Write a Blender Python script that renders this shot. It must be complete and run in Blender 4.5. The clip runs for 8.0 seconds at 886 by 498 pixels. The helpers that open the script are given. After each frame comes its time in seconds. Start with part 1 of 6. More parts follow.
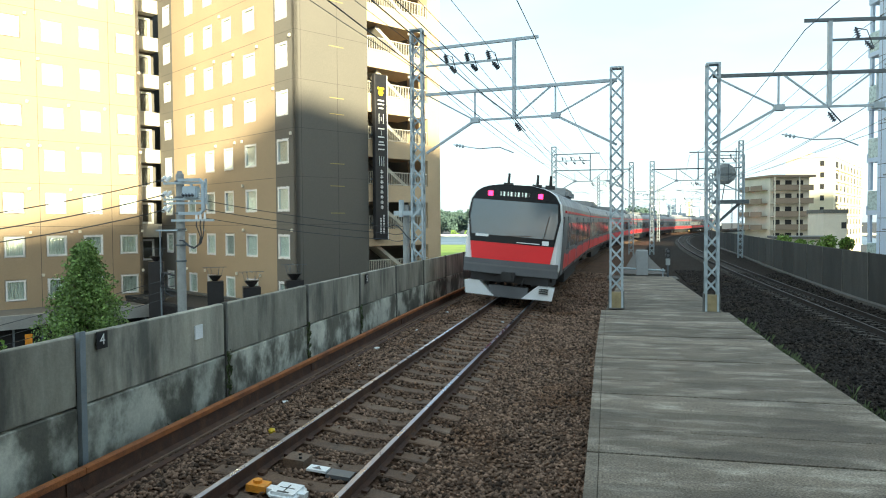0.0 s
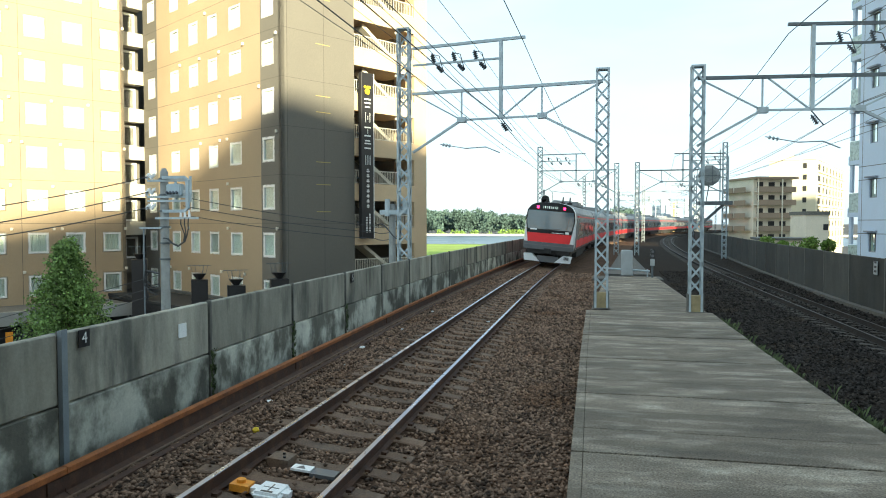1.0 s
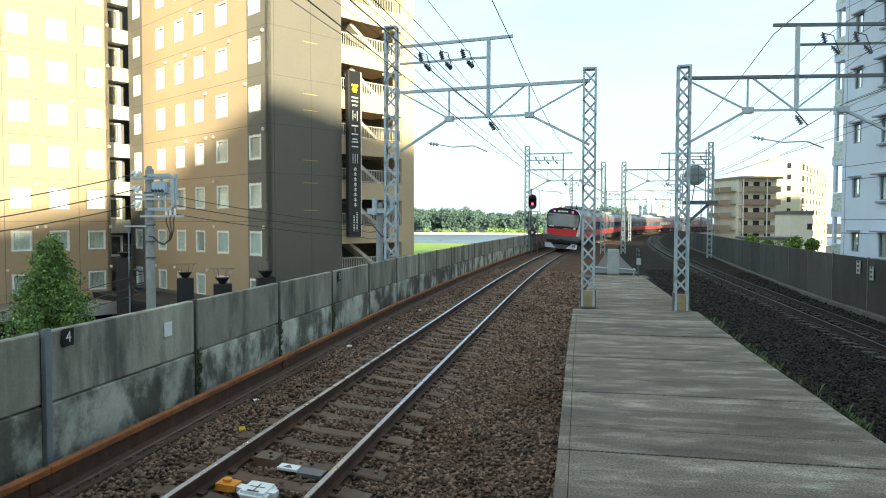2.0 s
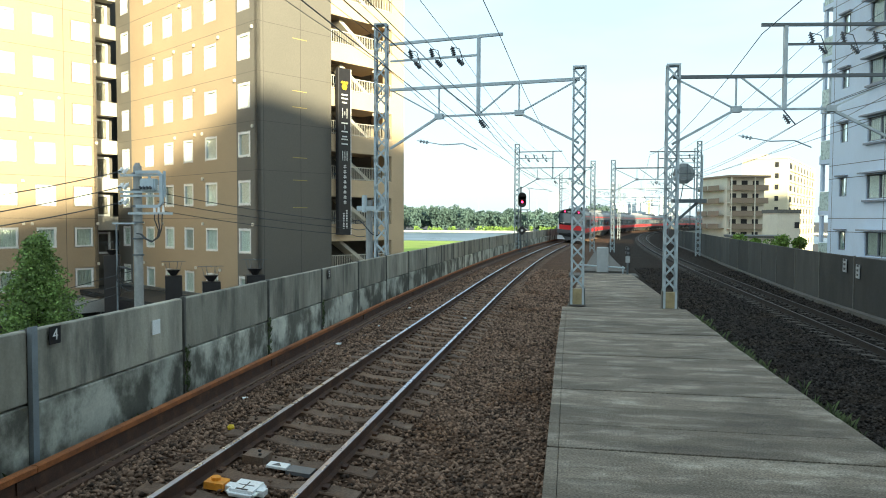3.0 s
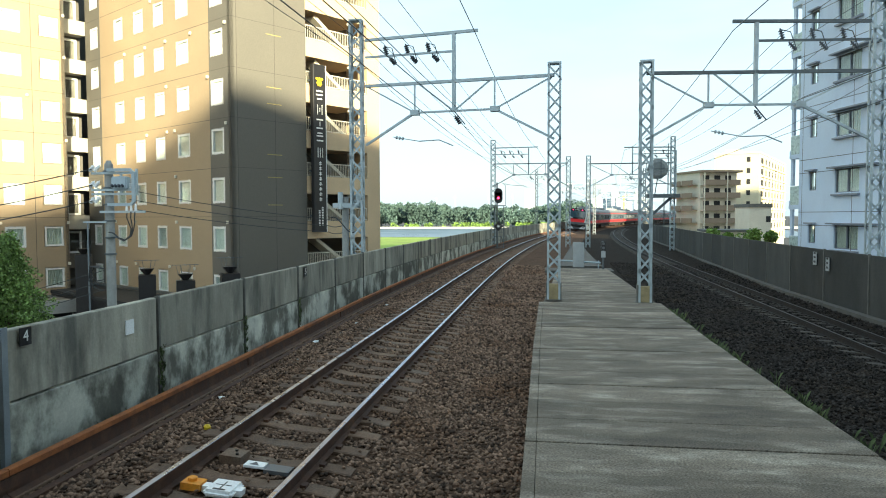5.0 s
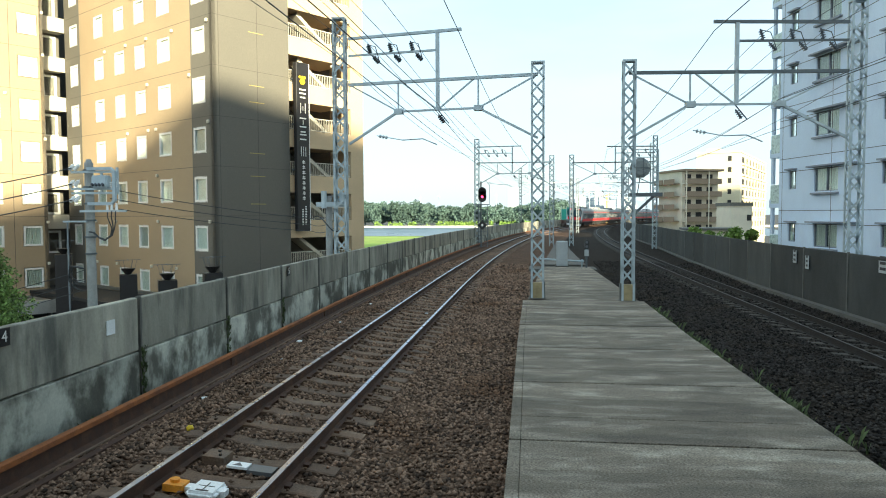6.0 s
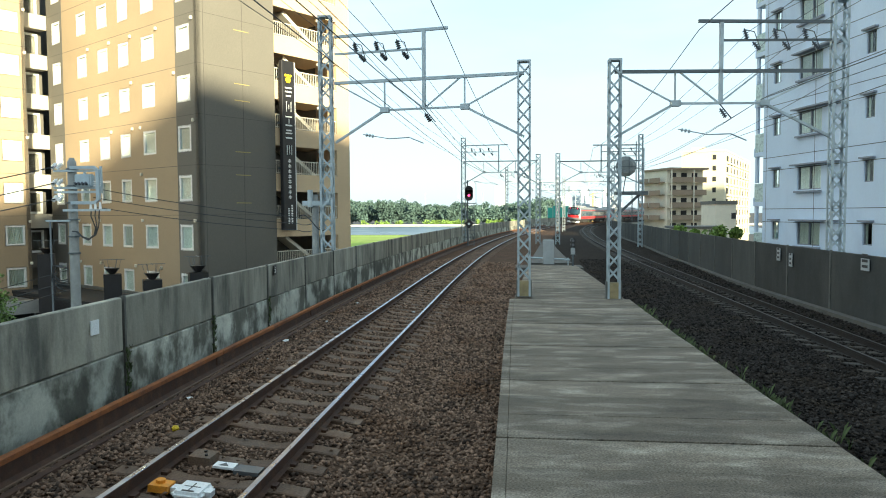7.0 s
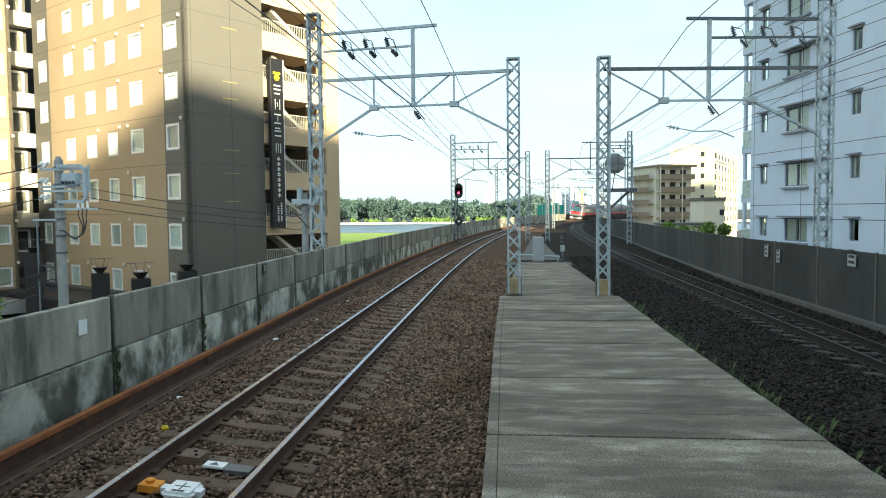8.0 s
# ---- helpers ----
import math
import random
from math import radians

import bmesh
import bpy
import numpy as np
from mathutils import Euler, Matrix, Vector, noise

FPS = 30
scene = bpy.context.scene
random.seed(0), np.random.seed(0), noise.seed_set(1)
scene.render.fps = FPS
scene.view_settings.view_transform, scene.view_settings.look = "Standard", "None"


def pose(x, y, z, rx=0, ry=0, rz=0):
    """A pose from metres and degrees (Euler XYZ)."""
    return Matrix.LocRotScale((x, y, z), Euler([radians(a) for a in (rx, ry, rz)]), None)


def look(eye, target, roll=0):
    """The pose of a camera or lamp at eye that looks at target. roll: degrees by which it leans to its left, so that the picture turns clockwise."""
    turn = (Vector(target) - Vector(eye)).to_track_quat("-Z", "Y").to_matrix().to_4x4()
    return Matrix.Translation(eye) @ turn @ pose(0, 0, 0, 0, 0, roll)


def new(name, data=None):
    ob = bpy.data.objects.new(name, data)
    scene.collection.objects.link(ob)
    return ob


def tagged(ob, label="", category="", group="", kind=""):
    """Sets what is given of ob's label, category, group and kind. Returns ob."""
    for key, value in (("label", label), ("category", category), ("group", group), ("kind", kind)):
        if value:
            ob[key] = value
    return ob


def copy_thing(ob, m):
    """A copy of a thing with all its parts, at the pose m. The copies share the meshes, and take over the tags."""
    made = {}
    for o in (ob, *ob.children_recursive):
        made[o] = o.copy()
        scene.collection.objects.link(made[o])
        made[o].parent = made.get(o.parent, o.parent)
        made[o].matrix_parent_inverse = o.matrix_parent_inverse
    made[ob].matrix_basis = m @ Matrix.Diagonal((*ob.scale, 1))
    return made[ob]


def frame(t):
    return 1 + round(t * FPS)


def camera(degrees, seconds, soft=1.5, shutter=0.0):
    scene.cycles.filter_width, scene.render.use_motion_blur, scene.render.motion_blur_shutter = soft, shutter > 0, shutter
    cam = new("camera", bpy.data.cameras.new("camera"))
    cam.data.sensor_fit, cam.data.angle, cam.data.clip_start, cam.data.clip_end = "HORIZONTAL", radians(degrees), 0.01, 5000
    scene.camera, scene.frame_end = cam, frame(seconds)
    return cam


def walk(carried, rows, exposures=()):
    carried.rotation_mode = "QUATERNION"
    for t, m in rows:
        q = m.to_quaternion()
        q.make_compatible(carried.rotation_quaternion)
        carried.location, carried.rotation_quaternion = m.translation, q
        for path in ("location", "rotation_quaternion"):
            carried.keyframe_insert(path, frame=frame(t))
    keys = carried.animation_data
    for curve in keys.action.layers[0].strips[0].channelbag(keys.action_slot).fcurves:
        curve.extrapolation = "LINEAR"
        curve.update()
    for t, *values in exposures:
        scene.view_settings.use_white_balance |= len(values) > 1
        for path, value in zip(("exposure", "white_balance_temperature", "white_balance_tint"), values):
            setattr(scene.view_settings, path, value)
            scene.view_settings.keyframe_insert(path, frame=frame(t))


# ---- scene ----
# ---------------------------------------------------------------- camera
cam = camera(63.6, 8.0, soft=1.0, shutter=0.4)
EYE = 2.54
ROWS = [
    (0.0, 13.288, -2.067, 0.391), (0.5, 12.689, -2.091, 0.249), (1.0, 12.171, -2.119, 0.033), (1.5, 11.65, -2.156, 0.028),
    (3.0, 10.343, -2.394, -0.212), (3.5, 10.02, -2.49, 0.0), (4.0, 9.649, -2.587, -0.103), (4.5, 9.107, -2.642, 0.055),
    (6.0, 7.18, -2.777, 0.252), (6.5, 6.633, -2.83, 0.302), (7.0, 6.112, -2.888, 0.333), (7.5, 5.664, -2.958, 0.354),
    (8.0, 5.296, -3.086, 0.542),
]
walk(cam, [(t, pose(0, 0, EYE, 90 + pitch, roll, yaw)) for t, yaw, pitch, roll in ROWS],
     exposures=[(0.0, 1.74), (1.5, 1.65), (8.0, 1.58)])

# ---------------------------------------------------------------- world and sun
SUN_EL, SUN_AZ = radians(11.0), math.atan2(0.5, -0.87)      # low sun behind the camera, over its right shoulder
TO_SUN = Vector((math.cos(SUN_EL) * math.sin(SUN_AZ), math.cos(SUN_EL) * math.cos(SUN_AZ), math.sin(SUN_EL)))
world = bpy.data.worlds.new("world")
scene.world = world
world.use_nodes = True
wn, wl = world.node_tree.nodes, world.node_tree.links
wn.clear()
w_out, w_bg, w_sky = wn.new("ShaderNodeOutputWorld"), wn.new("ShaderNodeBackground"), wn.new("ShaderNodeTexSky")
w_sky.sky_type, w_sky.sun_disc = "NISHITA", False
w_sky.sun_elevation, w_sky.sun_rotation = SUN_EL, SUN_AZ
w_sky.air_density, w_sky.dust_density, w_sky.ozone_density = 1.0, 1.2, 1.5
# thin bright cloud over the whole sky
w_co, w_map, w_noise = wn.new("ShaderNodeTexCoord"), wn.new("ShaderNodeMapping"), wn.new("ShaderNodeTexNoise")
w_map.inputs["Scale"].default_value = (1.2, 1.2, 4.5)
w_noise.inputs["Scale"].default_value, w_noise.inputs["Detail"].default_value = 2.2, 7.0
w_ramp, w_mix = wn.new("ShaderNodeMapRange"), wn.new("ShaderNodeMix")
w_ramp.inputs["From Min"].default_value, w_ramp.inputs["From Max"].default_value = 0.35, 0.7
w_ramp.inputs["To Min"].default_value, w_ramp.inputs["To Max"].default_value = 0.6, 0.94
w_mix.data_type = "RGBA"
w_mix.inputs["B"].default_value = (4.2, 5.55, 6.2, 1)
wl.new(w_co.outputs["Generated"], w_map.inputs["Vector"])
wl.new(w_map.outputs["Vector"], w_noise.inputs["Vector"])
wl.new(w_noise.outputs["Fac"], w_ramp.inputs["Value"])
wl.new(w_ramp.outputs["Result"], w_mix.inputs["Factor"])
wl.new(w_sky.outputs["Color"], w_mix.inputs["A"])
wl.new(w_mix.outputs["Result"], w_bg.inputs["Color"])
w_bg.inputs["Strength"].default_value = 0.078
wl.new(w_bg.outputs["Background"], w_out.inputs["Surface"])
sun = new("sun", bpy.data.lights.new("sun", "SUN"))
sun.data.energy, sun.data.angle, sun.data.color = 5.0, radians(1.2), (1.0, 0.915, 0.63)
sun.matrix_world = look(TO_SUN * 100, (0, 0, 0))


# ---------------------------------------------------------------- materials
def mat(name, base, rough=0.7, metal=0.0, scale=6.0, var=0.25, fine=60.0, fine_var=0.12, bump=0.15, tint=None, tint_scale=0.8,
        tint_amt=0.0, stretch=(1, 1, 1), patch_stretch=None, rnd=0.0, island=0.0, spec=0.5, emit=None, emit_s=0.0, lo=0.5, hi=0.65, ior=1.5):
    """A worn surface: two scales of brightness, patches of a second colour, fine relief."""
    m = bpy.data.materials.new(name)
    m.use_nodes = True
    n, l = m.node_tree.nodes, m.node_tree.links
    b = n["Principled BSDF"]
    co, mp = n.new("ShaderNodeTexCoord"), n.new("ShaderNodeMapping")
    geo = n.new("ShaderNodeNewGeometry")
    l.new(geo.outputs["Position"], mp.inputs["Vector"])
    mp.inputs["Scale"].default_value = stretch
    mq = n.new("ShaderNodeMapping")
    l.new(geo.outputs["Position"], mq.inputs["Vector"])
    mq.inputs["Scale"].default_value = patch_stretch or stretch

    def noise_tex(s, d=4.0, space=mp):
        t = n.new("ShaderNodeTexNoise")
        t.inputs["Scale"].default_value, t.inputs["Detail"].default_value = s, d
        t.inputs["Roughness"].default_value = 0.62
        l.new(space.outputs["Vector"], t.inputs["Vector"])
        return t

    def blend(kind, fac, a, c):
        x = n.new("ShaderNodeMix")
        x.data_type, x.blend_type = "RGBA", kind
        for key, v in (("Factor", fac), ("A", a), ("B", c)):
            if isinstance(v, (int, float, tuple)):
                x.inputs[key].default_value = v
            else:
                l.new(v, x.inputs[key])
        return x.outputs["Result"]

    def spread(out, a, c, f0=0.3, f1=0.7):
        r = n.new("ShaderNodeMapRange")
        r.inputs["From Min"].default_value, r.inputs["From Max"].default_value = f0, f1
        r.inputs["To Min"].default_value, r.inputs["To Max"].default_value = a, c
        l.new(out, r.inputs["Value"])
        return r.outputs["Result"]

    col = (*base, 1.0)
    big, small = noise_tex(scale, 4.0, mq), noise_tex(fine, 2.0)
    if tint:
        patch = noise_tex(tint_scale, 9.0, mq)
        col = blend("MIX", spread(patch.outputs["Fac"], 0, tint_amt, lo, hi), col, (*tint, 1.0))
    hsv = n.new("ShaderNodeHueSaturation")
    if isinstance(col, tuple):
        hsv.inputs["Color"].default_value = col
    else:
        l.new(col, hsv.inputs["Color"])
    value = n.new("ShaderNodeMath")
    value.operation = "MULTIPLY"
    l.new(spread(big.outputs["Fac"], 1 - var, 1 + var), value.inputs[0])
    l.new(spread(small.outputs["Fac"], 1 - fine_var, 1 + fine_var), value.inputs[1])
    last = value.outputs[0]
    if rnd or island:
        src = n.new("ShaderNodeObjectInfo").outputs["Random"] if rnd else geo.outputs["Random Per Island"]
        k = n.new("ShaderNodeMath")
        k.operation = "MULTIPLY"
        amt = rnd or island
        l.new(last, k.inputs[0])
        l.new(spread(src, 1 - amt, 1 + amt, 0, 1), k.inputs[1])
        last = k.outputs[0]
    l.new(last, hsv.inputs["Value"])
    l.new(hsv.outputs["Color"], b.inputs["Base Color"])
    b.inputs["Metallic"].default_value = metal
    b.inputs["Specular IOR Level"].default_value = spec
    b.inputs["IOR"].default_value = ior
    l.new(spread(big.outputs["Fac"], max(0.02, rough - 0.1), min(1, rough + 0.1)), b.inputs["Roughness"])
    if bump:
        bp = n.new("ShaderNodeBump")
        bp.inputs["Strength"].default_value, bp.inputs["Distance"].default_value = bump, 0.02
        l.new(small.outputs["Fac"], bp.inputs["Height"])
        l.new(bp.outputs["Normal"], b.inputs["Normal"])
    if emit:
        b.inputs["Emission Color"].default_value, b.inputs["Emission Strength"].default_value = (*emit, 1), emit_s
    return m


def glass_mat(name, tint, rough=0.03):
    m = bpy.data.materials.new(name)
    m.use_nodes = True
    b = m.node_tree.nodes["Principled BSDF"]
    b.inputs["Base Color"].default_value = (*tint, 1)
    b.inputs["Roughness"].default_value = rough
    b.inputs["Transmission Weight"].default_value = 1.0
    b.inputs["IOR"].default_value = 1.35
    return m


M_BALLAST = mat("ballast", (0.104, 0.062, 0.042), 0.95, spec=0.05, scale=1.2, var=0.25, fine=28, fine_var=0.6, bump=1.0, tint=(0.095, 0.062, 0.04), tint_scale=0.5, tint_amt=0.6)
M_STONE = mat("stone", (0.184, 0.116, 0.080), 0.9, spec=0.25, scale=2.0, var=0.25, fine=90, fine_var=0.2, bump=0.3, tint=(0.12, 0.064, 0.036), tint_scale=0.6, tint_amt=0.85, island=0.8)
# inner track: darker copies, with dirt and that side's shade both in the colour
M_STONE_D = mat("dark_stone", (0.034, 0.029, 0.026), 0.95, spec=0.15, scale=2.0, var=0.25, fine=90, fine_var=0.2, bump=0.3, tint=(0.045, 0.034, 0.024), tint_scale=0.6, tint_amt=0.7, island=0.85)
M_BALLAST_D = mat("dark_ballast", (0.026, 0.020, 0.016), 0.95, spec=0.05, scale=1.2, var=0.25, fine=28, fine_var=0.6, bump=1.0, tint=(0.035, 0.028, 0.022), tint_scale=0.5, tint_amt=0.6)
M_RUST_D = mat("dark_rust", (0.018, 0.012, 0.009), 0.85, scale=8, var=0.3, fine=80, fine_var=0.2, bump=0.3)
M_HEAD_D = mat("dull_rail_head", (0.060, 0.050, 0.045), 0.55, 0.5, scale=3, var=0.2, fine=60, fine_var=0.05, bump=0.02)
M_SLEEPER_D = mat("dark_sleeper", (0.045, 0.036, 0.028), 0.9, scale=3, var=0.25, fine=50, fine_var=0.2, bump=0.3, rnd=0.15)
M_SLEEPER = mat("sleeper", (0.138, 0.084, 0.054), 0.9, scale=3, var=0.3, fine=50, fine_var=0.3, bump=0.4, tint=(0.19, 0.145, 0.11), tint_scale=2.0, tint_amt=0.5, rnd=0.15)
M_RUST = mat("rust", (0.068, 0.032, 0.020), 0.85, scale=8, var=0.3, fine=80, fine_var=0.2, bump=0.3, tint=(0.14, 0.07, 0.035), tint_scale=3, tint_amt=0.5)
M_ORANGE = mat("rust_orange", (0.30, 0.10, 0.03), 0.85, scale=5, var=0.3, fine=80, fine_var=0.2, bump=0.3, tint=(0.16, 0.06, 0.03), tint_scale=1.5, tint_amt=0.8)
# bluish base colour stands in for sky mirrored in the rail head
M_RAILTOP = mat("rail_head", (0.29, 0.32, 0.40), 0.3, 1.0, scale=3, var=0.15, fine=60, fine_var=0.05, bump=0.02)
M_SLAB = mat("slab_concrete", (0.205, 0.171, 0.133), 0.88, scale=0.9, var=0.4, fine=19, fine_var=0.62, bump=1.0, tint=(0.52, 0.46, 0.375), tint_scale=1.5, tint_amt=0.6, stretch=(2.2, 4.6, 1), patch_stretch=(0.7, 1.7, 1), rnd=0.2, lo=0.5, hi=0.7, spec=0.25)
M_SLABEDGE = mat("slab_edge", (0.105, 0.098, 0.086), 0.9, scale=2, var=0.25, fine=50, bump=0.3)
M_WALL_L = mat("wall_concrete", (0.33, 0.315, 0.26), 0.9, scale=1.6, var=0.34, fine=30, fine_var=0.07, bump=0.2, spec=0.2, tint=(0.10, 0.10, 0.088), tint_scale=1.3, tint_amt=0.85, stretch=(1, 1, 1), patch_stretch=(1.4, 1.4, 0.35), rnd=0.2, lo=0.48, hi=0.66)
M_WALL_LOW = mat("wall_concrete_low", (0.15, 0.147, 0.122), 0.9, scale=1.8, var=0.34, fine=30, fine_var=0.08, bump=0.2, spec=0.2, tint=(0.46, 0.465, 0.40), tint_scale=0.9, tint_amt=1.0, stretch=(1, 1, 1), patch_stretch=(1.0, 1.0, 0.8), rnd=0.15, lo=0.45, hi=0.56)
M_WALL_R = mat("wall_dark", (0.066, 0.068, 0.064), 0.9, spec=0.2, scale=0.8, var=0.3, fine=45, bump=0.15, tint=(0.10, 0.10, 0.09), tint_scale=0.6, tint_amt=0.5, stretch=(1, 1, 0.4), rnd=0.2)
M_POST = mat("wall_post", (0.12, 0.118, 0.105), 0.85, scale=3, var=0.3, fine=60, bump=0.2)
M_STEEL = mat("galvanised_steel", (0.43, 0.50, 0.53), 0.5, 0.2, scale=3, var=0.18, fine=60, fine_var=0.08, bump=0.05)
M_STEEL_G = mat("grey_steel", (0.20, 0.23, 0.25), 0.6, 0.1, scale=3, var=0.18, fine=60, fine_var=0.08, bump=0.05)
M_STEEL_D = mat("dark_steel", (0.13, 0.15, 0.16), 0.55, 0.4, scale=3, var=0.2, fine=60, bump=0.05)
M_BASE = mat("ochre_concrete", (0.33, 0.26, 0.14), 0.9, scale=5, var=0.25, fine=60, bump=0.2)
M_WIRE = mat("wire", (0.06, 0.065, 0.07), 0.5, 0.5, bump=0)
M_INSUL = mat("insulator", (0.06, 0.07, 0.085), 0.3, bump=0)
M_BROWN = mat("brown_tile", (0.35, 0.262, 0.165), 0.8, scale=0.25, var=0.07, fine=14, fine_var=0.08, bump=0.1)
M_GREY = mat("charcoal_tile", (0.138, 0.127, 0.106), 0.8, scale=0.25, var=0.07, fine=14, fine_var=0.08, bump=0.1)
M_BEIGE = mat("beige_render", (0.58, 0.43, 0.27), 0.85, scale=0.4, var=0.08, fine=30, bump=0.08)
M_CREAM = mat("cream_render", (0.64, 0.59, 0.48), 0.85, scale=0.4, var=0.08, fine=30, bump=0.08)
M_JOINT = mat("joint", (0.085, 0.076, 0.066), 0.9, bump=0)
M_WHITE = mat("white_frame", (0.78, 0.78, 0.75), 0.5, scale=5, var=0.05, bump=0)
M_CURTAIN = mat("curtain", (0.82, 0.84, 0.76), 0.9, scale=3, var=0.1, fine=40, bump=0.05, rnd=0.3)
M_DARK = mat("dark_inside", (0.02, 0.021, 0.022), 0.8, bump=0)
M_GLASS = glass_mat("window_glass", (0.85, 0.92, 0.9))
M_BLUE = mat("pale_blue_render", (0.64, 0.74, 0.86), 0.8, scale=0.35, var=0.05, fine=25, fine_var=0.04, bump=0.06, tint=(0.54, 0.61, 0.73), tint_scale=0.3, tint_amt=0.6, stretch=(1, 1, 0.5))
M_HOOD = mat("grey_metal_hood", (0.27, 0.29, 0.33), 0.6, 0.2, bump=0.03)
M_BLACK = mat("black_panel", (0.016, 0.015, 0.016), 0.45, bump=0)
M_SIGNWHITE = mat("sign_white", (0.75, 0.75, 0.72), 0.6, bump=0)
M_YELLOW = mat("sign_yellow", (0.75, 0.50, 0.02), 0.6, bump=0)
M_ORANGEP = mat("orange_paint", (0.75, 0.28, 0.02), 0.6, bump=0)
M_BARK = mat("bark", (0.09, 0.065, 0.045), 0.9, scale=6, var=0.3, bump=0.4)
M_LEAF = mat("conifer_leaf", (0.145, 0.235, 0.06), 0.7, scale=1.5, var=0.3, fine=8, fine_var=0.3, bump=0, island=0.45)
# distance haze is mixed into this leaf green as a bluish cast
M_WOOD = mat("hazy_leaf", (0.082, 0.130, 0.115), 0.95, scale=0.05, var=0.35, fine=0.4, fine_var=0.15, bump=0, island=0.15, spec=0.05)
# green raised for the sunlight that the shaded street trees miss
M_BUSH = mat("bush_leaf", (0.15, 0.25, 0.05), 0.9, scale=1, var=0.3, fine=5, fine_var=0.3, bump=0, island=0.4)
M_WEED = mat("weed", (0.088, 0.120, 0.046), 0.75, scale=2, var=0.3, bump=0, island=0.4)
M_FIELD = mat("grass_field", (0.26, 0.36, 0.05), 0.95, scale=0.03, var=0.25, fine=0.6, fine_var=0.2, bump=0.2, tint=(0.13, 0.20, 0.035), tint_scale=0.02, tint_amt=0.8, stretch=(0.4, 1, 1))
M_GROUND = mat("street_asphalt", (0.055, 0.055, 0.053), 0.9, scale=0.2, var=0.2, fine=20, bump=0.2)
M_WATER = mat("river_water", (0.10, 0.15, 0.19), 0.35, scale=0.02, var=0.1, fine=0.8, bump=0.3)
M_DECK = mat("deck_concrete", (0.30, 0.30, 0.28), 0.9, scale=0.5, var=0.2, fine=30, bump=0.2)
M_CAR = mat("train_steel", (0.17, 0.17, 0.175), 0.45, 0.35, scale=1, var=0.06, fine=40, fine_var=0.03, bump=0.02)
M_ROOF = mat("train_roof", (0.30, 0.31, 0.31), 0.7, scale=1, var=0.15, bump=0.05)
M_RED = mat("train_red", (0.86, 0.028, 0.032), 0.4, scale=1, var=0.06, bump=0)
M_TWHITE = mat("train_white", (0.84, 0.86, 0.86), 0.4, scale=1, var=0.04, bump=0)
M_MASK = mat("train_mask", (0.012, 0.015, 0.018), 0.2, scale=1, var=0.1, bump=0, spec=0.22)
# blue in the base colour stands in for reflected sky
M_TGLASS = mat("train_glass", (0.035, 0.085, 0.12), 0.06, scale=1, var=0.1, bump=0, spec=0.6, ior=1.9)
M_TGREY = mat("train_grey", (0.12, 0.125, 0.13), 0.5, scale=2, var=0.15, bump=0.03)
M_UNDER = mat("train_underframe", (0.035, 0.033, 0.032), 0.8, scale=3, var=0.3, bump=0.1)
M_TAIL = mat("tail_light", (0.6, 0.02, 0.05), 0.4, bump=0, emit=(1.0, 0.03, 0.14), emit_s=1.6)
M_LED = mat("led_display", (0.10, 0.12, 0.12), 0.4, bump=0, emit=(0.55, 0.75, 0.7), emit_s=0.55)
M_SIGRED = mat("signal_red", (0.6, 0.02, 0.03), 0.4, bump=0, emit=(1.0, 0.04, 0.12), emit_s=2.2)
M_TEAL = mat("teal_sheet", (0.03, 0.30, 0.27), 0.7, scale=0.5, var=0.12, bump=0)
# pale city colours carry the haze of distance
M_CITY = mat("hazy_facade", (0.50, 0.56, 0.60), 0.9, scale=0.05, var=0.12, bump=0, rnd=0.15)
M_CITYWIN = mat("hazy_window", (0.33, 0.40, 0.45), 0.6, bump=0)
M_CRANE = mat("crane_paint", (0.65, 0.42, 0.12), 0.6, bump=0)
M_BALC = mat("balcony_front", (0.25, 0.19, 0.135), 0.85, scale=0.3, var=0.08, bump=0)
M_FARWHITE = mat("far_cream", (0.62, 0.56, 0.40), 0.85, scale=0.15, var=0.06, bump=0)
M_NOTCH = mat("balcony_grey", (0.44, 0.41, 0.34), 0.85, scale=0.4, var=0.08, bump=0.05)
M_DRUM = mat("drum_paint", (0.22, 0.24, 0.24), 0.6, 0.1, scale=3, var=0.2, bump=0.03)
M_CASE = mat("grey_cabinet", (0.42, 0.44, 0.44), 0.6, 0.1, scale=3, var=0.12, bump=0.03)
M_POLE = mat("pole_concrete", (0.33, 0.34, 0.33), 0.85, scale=4, var=0.15, bump=0.1)
M_RIVERWALL = mat("embankment", (0.42, 0.42, 0.38), 0.9, scale=0.1, var=0.15, bump=0)


# ---------------------------------------------------------------- mesh helpers
def box(bm, x0, x1, y0, y1, z0, z1, m=None):
    vs = [bm.verts.new((x, y, z)) for x in (x0, x1) for y in (y0, y1) for z in (z0, z1)]
    for f in ((0, 1, 3, 2), (4, 6, 7, 5), (0, 4, 5, 1), (2, 3, 7, 6), (0, 2, 6, 4), (1, 5, 7, 3)):
        bm.faces.new([vs[i] for i in f])
    if m is not None:
        for v in vs:
            v.co = m @ v.co
    return vs


def bar(bm, p, q, w, h=None):
    """A straight member of rectangular section from p to q."""
    p, q, h = Vector(p), Vector(q), h or w
    d = q - p
    up = Vector((0, 0, 1)) if abs(d.normalized().z) < 0.95 else Vector((0, 1, 0))
    s = d.cross(up).normalized()
    u = s.cross(d).normalized()
    m = Matrix((s, d.normalized(), u)).transposed().to_4x4()
    m.translation = p
    box(bm, -w / 2, w / 2, 0, d.length, -h / 2, h / 2, m)


